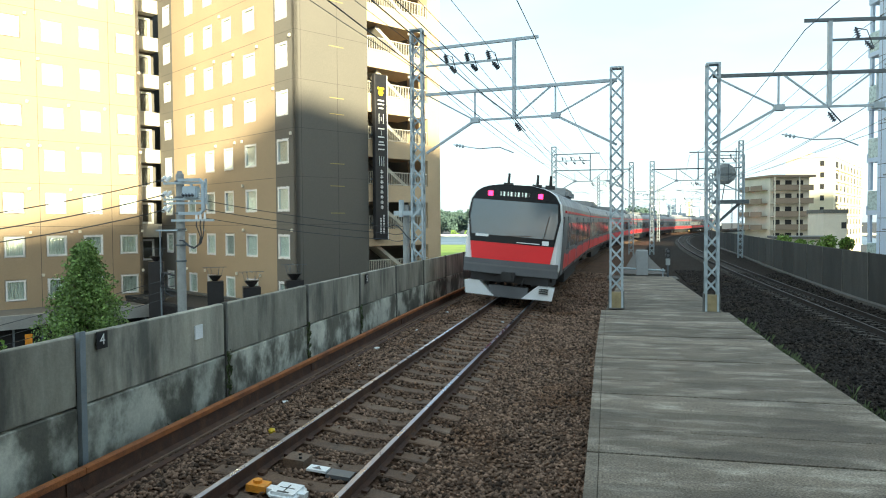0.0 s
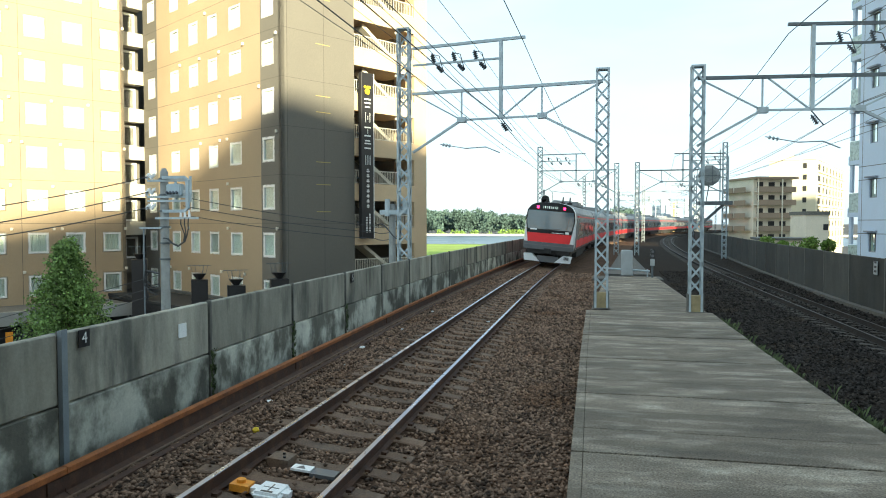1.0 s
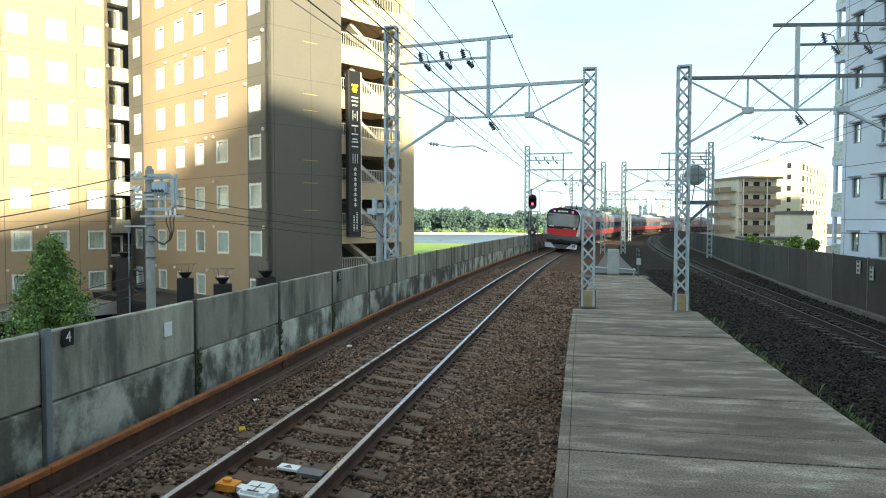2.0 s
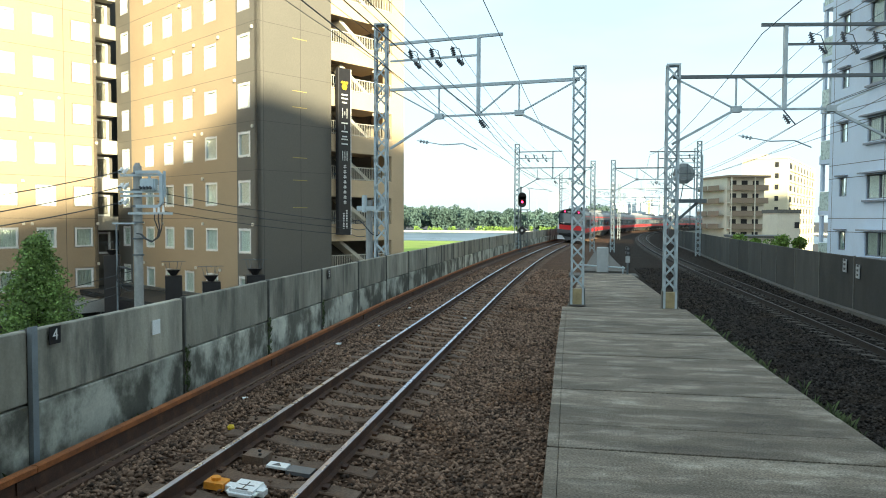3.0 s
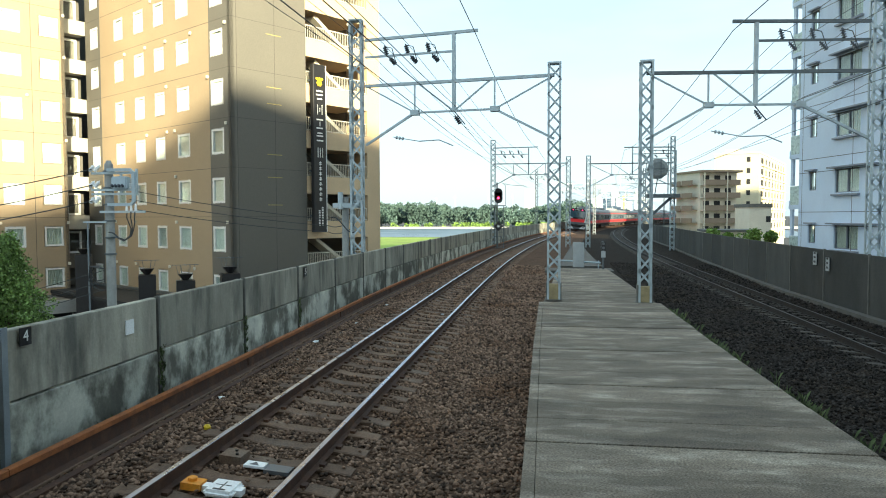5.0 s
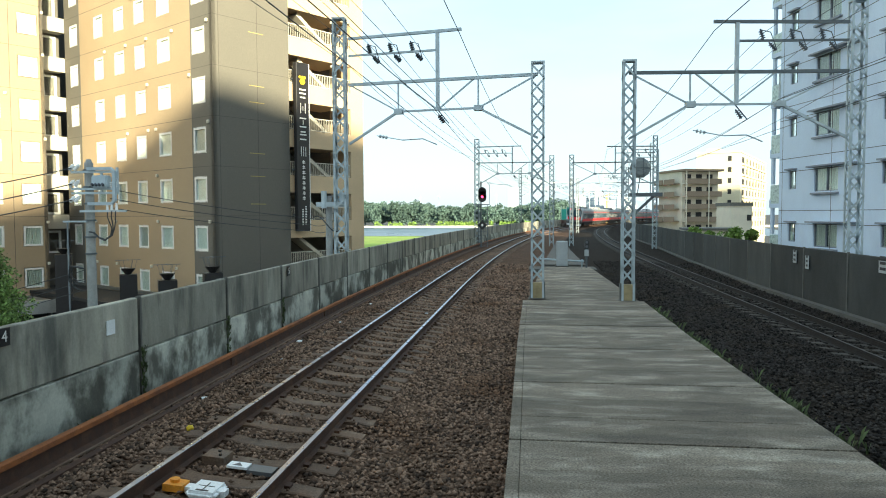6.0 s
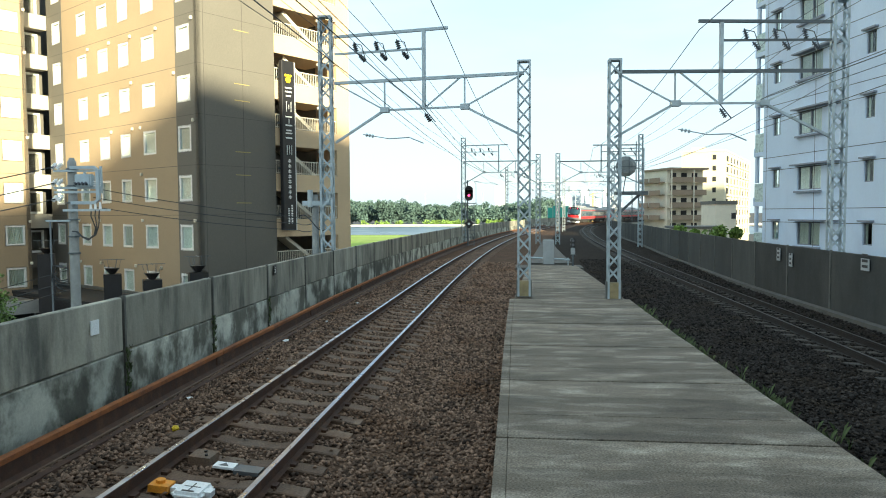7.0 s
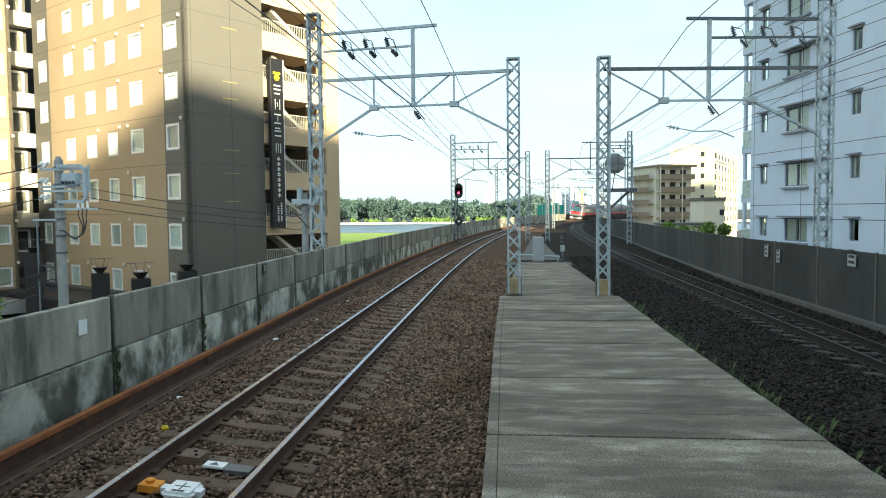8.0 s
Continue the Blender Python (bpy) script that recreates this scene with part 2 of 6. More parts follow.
def tube(bm, p, q, r0, r1=None, n=10):
    p, q = Vector(p), Vector(q)
    r1 = r0 if r1 is None else r1
    m = (q - p).to_track_quat("Z", "Y").to_matrix().to_4x4()
    m.translation = p
    a = [bm.verts.new(m @ Vector((r0 * math.cos(i * 2 * math.pi / n), r0 * math.sin(i * 2 * math.pi / n), 0))) for i in range(n)]
    b = [bm.verts.new(m @ Vector((r1 * math.cos(i * 2 * math.pi / n), r1 * math.sin(i * 2 * math.pi / n), (q - p).length))) for i in range(n)]
    for i in range(n):
        bm.faces.new((a[i], a[(i + 1) % n], b[(i + 1) % n], b[i]))
    bm.faces.new(a[::-1])
    bm.faces.new(b)


def swept_wire(bm, pts, r, n=6):
    """One continuous round cable through the points."""
    pts = [Vector(p) for p in pts]
    rings = []
    for i, p in enumerate(pts):
        d = (pts[min(i + 1, len(pts) - 1)] - pts[max(i - 1, 0)]).normalized()
        s = d.cross(Vector((0, 1, 0))).normalized()
        u = s.cross(d)
        rings.append([bm.verts.new(p + s * r * math.cos(k * 2 * math.pi / n) + u * r * math.sin(k * 2 * math.pi / n)) for k in range(n)])
    for a, b in zip(rings, rings[1:]):
        for k in range(n):
            bm.faces.new((a[k], a[(k + 1) % n], b[(k + 1) % n], b[k]))
    bm.faces.new(rings[0][::-1])
    bm.faces.new(rings[-1])


def part(name, bm, material, parent=None, label=""):
    me = bpy.data.meshes.new(name)
    bm.normal_update()
    bmesh.ops.recalc_face_normals(bm, faces=bm.faces)
    bm.to_mesh(me)
    bm.free()
    me.materials.append(material)
    ob = new(name, me)
    ob.parent = parent
    if label:
        ob["label"] = label
    return ob


def part_fn(name, material, parent, fn, label=""):
    bm = bmesh.new()
    fn(bm)
    return part(name, bm, material, parent, label)


def again(ob, m, parent=None):
    """Another object on the same mesh."""
    o = ob.copy()
    scene.collection.objects.link(o)
    o.parent = ob.parent if parent is None else parent
    o.matrix_basis = m
    return o


def thing(name, label, category, m=None, group="", kind=""):
    ob = new(name)
    ob.empty_display_size = 0.3
    if m is not None:
        ob.matrix_basis = m
    return tagged(ob, label, category, group, kind)


def mesh_np(name, verts, faces, material):
    """A joined mesh from arrays; all faces have as many corners."""
    me = bpy.data.meshes.new(name)
    k = faces.shape[1]
    me.vertices.add(len(verts))
    me.vertices.foreach_set("co", np.asarray(verts, np.float32).ravel())
    me.loops.add(faces.size)
    me.loops.foreach_set("vertex_index", faces.astype(np.int32).ravel())
    me.polygons.add(len(faces))
    me.polygons.foreach_set("loop_start", np.arange(0, faces.size, k, dtype=np.int32))
    me.update(calc_edges=True)
    me.materials.append(material)
    return new(name, me)


# ---------------------------------------------------------------- the two tracks
CANT, CANT_IN, BEND, RADIUS, CENTRE = radians(5.0), radians(6.5), 23.0, 640.0, -3.05


def along(s):
    """Place and heading (clockwise from y) of the outer track at s metres."""
    if s <= BEND:
        return CENTRE, s, 0.0
    a = (s - BEND) / RADIUS
    return CENTRE + RADIUS * (1 - math.cos(a)), BEND + RADIUS * math.sin(a), a


def gap(s):
    """Distance between the two tracks, which draw together past the platform's end."""
    t = min(1, max(0, (s - 15) / 200))
    return 9.8 - 5.6 * (t * t * (3 - 2 * t))


def at(s, off, z=0.0, flat=True):
    """A point beside the outer track."""
    x, y, h = along(s)
    return Vector((x + off * math.cos(h), y - off * math.sin(h), z))


def base_outer(s):
    x, y, h = along(s)
    r = Vector((math.cos(h), -math.sin(h), 0)) * math.cos(CANT) - Vector((0, 0, math.sin(CANT)))
    d = Vector((math.sin(h), math.cos(h), 0))
    return Vector((x, y, 0.05)), r, r.cross(d)


def base_inner(s):
    p, h = at(s, gap(s)), along(s)[2]
    r = Vector((math.cos(h), -math.sin(h), 0)) * math.cos(CANT_IN) - Vector((0, 0, math.sin(CANT_IN)))
    return Vector((p.x, p.y, -0.12)), r, r.cross(Vector((math.sin(h), math.cos(h), 0)))


def sweep(bm, prof, base, stations, closed=True):
    rings = []
    for s in stations:
        o, r, u = base(s)
        rings.append([bm.verts.new(o + r * a + u * b) for a, b in prof])
    n = len(prof)
    for p, q in zip(rings, rings[1:]):
        for i in range(n if closed else n - 1):
            j = (i + 1) % n
            bm.faces.new((p[i], p[j], q[j], q[i]))
    if closed:
        bm.faces.new(rings[0][::-1])
        bm.faces.new(rings[-1])


STATIONS = [-30 + 3 * i for i in range(18)] + [24 + 4 * i for i in range(85)]


def bed(s, off):
    """Height of the ballast: it leans with each track."""
    g = gap(s)
    if off > g / 2:
        o = off - g
        rest = -0.20 if o < 0 else -0.27
        k = max(0, min(1, (abs(o) - 1.15) / 0.7))
        return (-0.305 - math.tan(CANT_IN) * max(-1.15, min(1.15, o))) * (1 - k) + rest * k
    sink = 0.15 * max(0, min(1, (-1.3 - off) / 0.45))
    return -0.145 - math.tan(CANT) * max(-1.3, min(1.5, off)) - sink


def inner_wall_off(s):
    return gap(s) + 1.88 + 1.4 * min(1, max(0, (s - 28) / 36))


def outer_wall_off(s):
    return -2.42 - 0.28 * min(1, max(0, (s - 6) / 14))


# ---------------------------------------------------------------- ground, deck and ballast
def build_ground():
    bm = bmesh.new()
    bmesh.ops.create_grid(bm, x_segments=8, y_segments=8, size=4000)
    for v in bm.verts:
        v.co.z = -7.6
    tagged(part("ground", bm, M_GROUND), "dark asphalt streets and town ground", "ground", kind="structure")

    def field(bm):
        vs = [bm.verts.new(p) for p in ((-300, 70, -7.5), (-13, 70, -7.5), (80, 330, -7.5), (-360, 330, -7.5))]
        bm.faces.new(vs)
    tagged(part_fn("grass_field", M_FIELD, None, field), "bright green grass field by the river", "grass", kind="structure")

    def water(bm):
        vs = [bm.verts.new(p) for p in ((-500, 326, -7.45), (120, 326, -7.45), (160, 535, -7.45), (-700, 535, -7.45))]
        bm.faces.new(vs)
    tagged(part_fn("water", M_WATER, None, water), "pale still river water", "water", kind="structure")

    def bank(bm):
        box(bm, -700, 200, 535, 538, -7.6, -6.0)
    tagged(part_fn("river_bank", M_RIVERWALL, None, bank), "low concrete river embankment wall", "embankment", kind="structure")

    def deck(bm):
        rings = []
        for s in STATIONS:
            a, b = outer_wall_off(s) - 0.3, inner_wall_off(s) + 0.4
            rings.append([bm.verts.new(at(s, o, z)) for o, z in ((a, -7.6), (a, -0.45), (b, -0.45), (b, -7.6))])
        for p, q in zip(rings, rings[1:]):
            for i in range(3):
                bm.faces.new((p[i], p[i + 1], q[i + 1], q[i]))
    tagged(part_fn("viaduct", M_DECK, None, deck), "grey concrete railway viaduct", "viaduct", kind="structure")

    rng = np.random.default_rng(4)
    ss = [-30 + 2 * i for i in range(16)] + [2 + 0.5 * i for i in range(70)] + [37 + 3 * i for i in range(100)]
    n = 26
    for side, material, label in ((0, M_BALLAST, "brown crushed-stone ballast bed"), (1, M_BALLAST_D, "dark dirty crushed-stone ballast bed with shade in its colour")):
        vs, fs = [], []
        for s in ss:
            a, c, b = outer_wall_off(s) - 0.1, gap(s) / 2, inner_wall_off(s) + 0.15
            a, b = (a, c) if side == 0 else (c, b)
            for i in range(n):
                o = a + (b - a) * i / (n - 1) + (0.001 if i == 0 else 0)
                vs.append(at(s, o, bed(s, o) + rng.normal(0, 0.008)))
        for j in range(len(ss) - 1):
            for i in range(n - 1):
                k = j * n + i
                fs.append((k, k + 1, k + n + 1, k + n))
        tagged(mesh_np("ballast_bed", np.array(vs), np.array(fs), material), label, "ballast", kind="structure")


def build_stones():
    """Loose ballast stones near the platform's end."""
    rng = np.random.default_rng(7)
    octa = np.array([(1, 0, 0), (-1, 0, 0), (0, 1, 0), (0, -1, 0), (0, 0, 1), (0, 0, -1)], float)
    tri = np.array([(0, 2, 4), (2, 1, 4), (1, 3, 4), (3, 0, 4), (2, 0, 5), (1, 2, 5), (3, 1, 5), (0, 3, 5)])
    pts = []
    for o0, o1, y0, y1, dens in ((-2.5, 2.95, 4.0, 13, 560), (-2.55, 2.95, 13, 22, 330), (-2.55, 3.0, 22, 40, 130),
                                 (5.9, 12.1, 5.5, 15, 330), (5.9, 12.1, 15, 24, 230), (6.2, 12.6, 24, 42, 90)):
        k = int((o1 - o0) * (y1 - y0) * dens)
        o, y = rng.uniform(o0, o1, k), rng.uniform(y0, y1, k)
        far = np.full(k, 1.0 if y0 < 13 else (1.2 if y0 < 22 else 1.7))
        pts.append(np.stack([o, y, far], 1))
    pts = np.concatenate(pts)
    keep = []
    for o, y, far in pts:
        g = gap(y)
        loc = o if o < g / 2 else o - g
        on_sleeper = abs(loc) < 1.02 and (y / 0.6 - math.floor(y / 0.6)) < 0.42
        on_rail = abs(abs(loc) - 0.565) < 0.075
        keep.append(0 if on_rail else 1 if not on_sleeper else 2 if rng.random() < 0.045 else 0)
    keep = np.array(keep)
    raised = keep[keep > 0] == 2
    pts = pts[keep > 0]
    n = len(pts)
    size = rng.uniform(0.02, 0.042, n) * pts[:, 2]
    jit = octa[None] * rng.uniform(0.6, 1.25, (n, 6, 1)) + rng.normal(0, 0.15, (n, 6, 3))
    jit[:, :, 2] *= 0.75
    ang = rng.uniform(0, 6.28, n)
    c, s = np.cos(ang)[:, None], np.sin(ang)[:, None]
    x, y = jit[:, :, 0] * c - jit[:, :, 1] * s, jit[:, :, 0] * s + jit[:, :, 1] * c
    cen = np.array([at(q[1], q[0], bed(q[1], q[0])) for q in pts])
    cen[:, 2] += rng.uniform(-0.004, 0.022, n) + 0.045 * raised
    v = np.stack([x, y, jit[:, :, 2]], 2) * size[:, None, None] + cen[:, None]
    inner = pts[:, 0] > 4.5
    for sel, material, label in ((~inner, M_STONE, "loose angular brown and grey ballast stones"), (inner, M_STONE_D, "loose angular dirty dark ballast stones with shade in their colour")):
        q = v[sel]
        f = tri[None] + 6 * np.arange(len(q))[:, None, None]
        tagged(mesh_np("ballast_stones", q.reshape(-1, 3), f.reshape(-1, 3), material), label, "ballast", kind="stuff")


RAIL = [(-0.0325, 0), (-0.0325, -0.03), (-0.009, -0.045), (-0.009, -0.135), (-0.063, -0.153), (0.063, -0.153), (0.009, -0.135), (0.009, -0.045), (0.0325, -0.03), (0.0325, 0)]


def build_tracks():
    fine = [-30 + 2 * i for i in range(27)] + [24 + 3 * i for i in range(112)]
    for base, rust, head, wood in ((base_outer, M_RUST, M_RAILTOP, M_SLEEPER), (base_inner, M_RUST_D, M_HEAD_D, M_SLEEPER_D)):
        track = thing("railway_track", "worn steel rails on brown concrete sleepers in ballast", "track", kind="structure")
        for off in (-0.566, 0.566):
            rail = part_fn("rail", rust, track, lambda bm: sweep(bm, [(off + a, b) for a, b in RAIL], base, fine), "rusty steel rail")
            part_fn("rail_head", head, rail, lambda bm: sweep(bm, [(off - 0.027, 0.001), (off - 0.022, 0.004), (off + 0.022, 0.004), (off + 0.027, 0.001)], base, fine), "polished running surface")
        bm = bmesh.new()
        pr = [(-1.0, -0.30), (-1.0, -0.165), (-0.75, -0.148), (-0.4, -0.15), (-0.25, -0.175), (0.25, -0.175), (0.4, -0.15), (0.75, -0.148), (1.0, -0.165), (1.0, -0.30)]
        rings = [[bm.verts.new((a, y, b + dz)) for a, b in pr] for y, dz in ((-0.12, -0.012), (-0.10, 0), (0.10, 0), (0.12, -0.012))]
        for p, q in zip(rings, rings[1:]):
            for i in range(len(pr) - 1):
                bm.faces.new((p[i], p[i + 1], q[i + 1], q[i]))
        bm.faces.new(rings[0])
        bm.faces.new(rings[-1][::-1])
        first = part("sleeper", bm, wood, track)
        s, k = 3.0, 0
        while s < 150:
            o, r, u = base(s + 0.12)
            d = u.cross(r)
            m = Matrix((r, d, u)).transposed().to_4x4()
            m.translation = o
            if k == 0:
                first.matrix_basis = m
            else:
                again(first, m)
            s, k = s + 0.6, k + 1
        clips = bmesh.new()
        s = 3.0
        while s < 40:
            o, r, u = base(s + 0.12)
            d = u.cross(r)
            m = Matrix((r, d, u)).transposed().to_4x4()
            m.translation = o
            for sx in (-0.566, 0.566):
                for e in (-0.095, 0.095):
                    box(clips, sx + e - 0.03, sx + e + 0.03, -0.05, 0.05, -0.16, -0.118, m)
            s += 0.6
        tagged(part("rail_clips", clips, rust, track), kind="stuff")
    # rusty spare rail along the foot of the outer wall
    old = thing("old_rail", "bright orange rusted spare rail along the concrete wall", "rail")
    line = lambda s: (at(s, outer_wall_off(s) + 0.36, 0.02), Vector((1, 0, 0)), Vector((0, 0, 1)))
    for k in range(24):
        a = -6 + 6 * k
        st = [a + 0.006, a + 2, a + 4, a + 5.994]
        web = part_fn("rail_length", M_RUST, old, lambda bm: sweep(bm, [(-0.012, 0.08), (-0.012, -0.12), (-0.08, -0.15), (-0.08, -0.17), (0.075, -0.17), (0.075, -0.155), (0.012, -0.12), (0.012, 0.08)], line, st), "dark rusty rail web")
        part_fn("rail_head", M_ORANGE, web, lambda bm: sweep(bm, [(-0.042, 0.055), (-0.045, 0.113), (-0.03, 0.125), (0.03, 0.125), (0.045, 0.113), (0.042, 0.055)], line, st), "orange rusted rail head")
        part_fn("rail_foot_edge", M_SLEEPER, web, lambda bm: sweep(bm, [(0.076, -0.175), (0.076, -0.150), (0.10, -0.154), (0.10, -0.175)], line, st), "pale tan foot edge")
        part_fn("fishplate", M_RUST, old, lambda bm: sweep(bm, [(-0.03, -0.08), (-0.03, 0.04), (0.03, 0.04), (0.03, -0.08)], line, [a - 0.25, a + 0.25]))
    pipe = part_fn("cable_duct", M_RUST, None, lambda bm: sweep(bm, [(-0.05, -0.06), (-0.05, 0.03), (0.05, 0.03), (0.05, -0.06)], lambda s: (at(s, outer_wall_off(s) + 0.56, -0.17), Vector((1, 0, 0)), Vector((0, 0, 1))), [-10 + 2 * i for i in range(24)] + [38 + 3 * i for i in range(34)]))
    tagged(pipe, "brown rusty cable duct beside the wall", "duct")


# ---------------------------------------------------------------- slab between the tracks
def slab_edges(y):
    def lerp(rows):
        for (a, u), (b, v) in zip(rows, rows[1:]):
            if y <= b:
                return u + (v - u) * (y - a) / (b - a)
        return rows[-1][1]
    return lerp([(-20, -0.25), (6, -0.25), (14, -0.30), (20.7, -0.29), (40, 0.56), (70, 2.2)]), lerp([(-20, 3.55), (6.5, 3.42), (14, 3.18), (20.7, 3.12), (34.5, 2.75), (50, 2.7), (70, 3.1)])


def build_slab():
    slab = thing("platform_slab", "weathered grey concrete walkway slabs between the two tracks", "pavement", kind="structure")
    lay = random.Random(31)
    cuts = [-6, -3, -0.6, 2.32] + [3.24 + 0.92 * i for i in range(19)] + [20.72]
    for a, b in zip(cuts, cuts[1:]):
        bm = bmesh.new()
        (l0, r0), (l1, r1) = slab_edges(a), slab_edges(b)
        g, k, z = 0.011, 0.13, 0.05 + lay.uniform(-0.007, 0.007)
        for e0, e1, f0, f1 in ((l0, l0 + k - 0.004, l1, l1 + k - 0.004), (l0 + k, r0, l1 + k, r1)):
            vs = [bm.verts.new(p) for p in ((e0, a + g, -0.42), (e1, a + g, -0.42), (f1, b - g, -0.42), (f0, b - g, -0.42), (e0, a + g, z), (e1, a + g, z), (f1, b - g, z), (f0, b - g, z))]
            for f in ((0, 1, 2, 3), (4, 5, 6, 7), (0, 1, 5, 4), (1, 2, 6, 5), (2, 3, 7, 6), (3, 0, 4, 7)):
                bm.faces.new([vs[i] for i in f])
        bmesh.ops.bevel(bm, geom=bm.edges[:], offset=0.005, segments=1, affect="EDGES")
        part("slab", bm, M_SLAB, slab)
    far = [20.78, 24.2, 27.5, 31, 34.6]
    for a, b in zip(far, far[1:]):
        bm = bmesh.new()
        (l0, r0), (l1, r1) = slab_edges(a), slab_edges(b)
        vs = [bm.verts.new((x, y, z)) for z in (-0.4, 0.0) for x, y in ((l0 + 0.1, a + 0.01), (r0 - 0.05, a + 0.01), (r1 - 0.05, b - 0.01), (l1 + 0.1, b - 0.01))]
        for f in ((0, 1, 2, 3), (4, 5, 6, 7), (0, 1, 5, 4), (1, 2, 6, 5), (2, 3, 7, 6), (3, 0, 4, 7)):
            bm.faces.new([vs[i] for i in f])
        bmesh.ops.bevel(bm, geom=bm.edges[:], offset=0.012, segments=1, affect="EDGES")
        part("slab", bm, M_SLAB, slab)
    for a, b in ((36.6, 44), (44, 52), (52, 62), (62, 70)):
        bm = bmesh.new()
        (l0, r0), (l1, r1) = slab_edges(a), slab_edges(b)
        vs = [bm.verts.new((x, y, z)) for z in (-0.4, -0.03) for x, y in ((l0 + 0.1, a + 0.01), (r0 - 0.1, a + 0.01), (r1 - 0.1, b - 0.01), (l1 + 0.1, b - 0.01))]
        for f in ((0, 1, 2, 3), (4, 5, 6, 7), (0, 1, 5, 4), (1, 2, 6, 5), (2, 3, 7, 6), (3, 0, 4, 7)):
            bm.faces.new([vs[i] for i in f])
        part("slab", bm, M_SLABEDGE, slab)
    # step between the slabs
    part_fn("slab_step", M_SLABEDGE, slab, lambda bm: box(bm, -0.2, 3.05, 34.62, 36.55, -0.4, -0.12))


# ---------------------------------------------------------------- walls beside the tracks
def wall_frame(s, off):
    p = at(s, off)
    h = along(s)[2]
    return pose(p.x, p.y, 0, 0, 0, -math.degrees(h))


def build_walls():
    outer = thing("wall_outer", "stained grey concrete panel parapet along the outer track", "wall", kind="structure")
    step, first = 3.05, 6.42
    bm = bmesh.new()
    box(bm, -0.11, 0.0, 0.045, step - 0.045, 0.635, 1.38)
    bmesh.ops.bevel(bm, geom=bm.edges[:], offset=0.012, segments=1, affect="EDGES")
    up = part("upper_panel", bm, M_WALL_L, outer)
    bm = bmesh.new()
    box(bm, -0.11, 0.008, 0.045, step - 0.045, -0.35, 0.615)
    bmesh.ops.bevel(bm, geom=bm.edges[:], offset=0.012, segments=1, affect="EDGES")
    low = part("lower_panel", bm, M_WALL_LOW, outer)
    bm = bmesh.new()
    box(bm, -0.17, -0.05, -0.09, 0.09, -0.35, 1.37)
    box(bm, -0.05, 0.016, -0.018, 0.026, -0.35, 1.40)
    post = part("post", bm, M_POST, outer)
    k = 0
    for i in range(-5, 62):
        s = first + step * i
        p, q = at(s, outer_wall_off(s)), at(s + step, outer_wall_off(s + step))
        yaw = -math.degrees(math.atan2(q.x - p.x, q.y - p.y))
        m = pose(p.x, p.y, 0, 0, 0, yaw)
        for o in (up, low, post):
            if k == 0:
                o.matrix_basis = m
            else:
                again(o, m)
        k += 1
    p = at(first, outer_wall_off(first))
    part_fn("steel_post", M_STEEL_G, outer, lambda bm: (box(bm, p.x + 0.018, p.x + 0.03, p.y - 0.065, p.y + 0.065, -0.3, 1.42), box(bm, p.x + 0.03, p.x + 0.07, p.y - 0.065, p.y - 0.053, -0.3, 1.42)), "pale galvanised steel post")
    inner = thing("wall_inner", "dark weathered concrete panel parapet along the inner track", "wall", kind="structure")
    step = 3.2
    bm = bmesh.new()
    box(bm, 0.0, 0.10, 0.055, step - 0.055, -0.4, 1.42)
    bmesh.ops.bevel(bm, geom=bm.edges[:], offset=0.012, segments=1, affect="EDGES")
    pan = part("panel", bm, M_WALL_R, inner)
    bm = bmesh.new()
    box(bm, 0.03, 0.17, -0.09, 0.09, -0.4, 1.40)
    box(bm, -0.02, 0.03, -0.036, 0.036, -0.4, 1.45)
    post2 = part("post", bm, M_POST, inner)
    bm = bmesh.new()
    box(bm, -0.26, -0.021, 0.0, step, -0.45, -0.2)
    foot = part("footing", bm, M_SLABEDGE, inner)
    k = 0
    for i in range(-5, 54):
        s = 17.7 + step * i
        p, q = at(s, inner_wall_off(s)), at(s + step, inner_wall_off(s + step))
        yaw = -math.degrees(math.atan2(q.x - p.x, q.y - p.y))
        m = pose(p.x, p.y, 0, 0, 0, yaw)
        for o in (pan, post2, foot):
            if k == 0:
                o.matrix_basis = m
            else:
                again(o, m)
        k += 1


# ---------------------------------------------------------------- masts and portals
def lattice(bm, x, y, z0, z1, w, d, step=0.42):
    """Bracing of the four faces of a lattice mast."""
    n = max(2, round((z1 - z0) / step))
    for i in range(n):
        a, b = z0 + (z1 - z0) * i / n, z0 + (z1 - z0) * (i + 1) / n
        s = 1 if i % 2 else -1
        for yy, k in ((y - d / 2, s), (y + d / 2, -s)):
            bar(bm, (x - k * w / 2, yy, a), (x + k * w / 2, yy, b), 0.012, 0.055)
        for xx in (x - w / 2, x + w / 2):
            bar(bm, (xx, y - s * d / 2, a), (xx, y + s * d / 2, b), 0.010, 0.035)


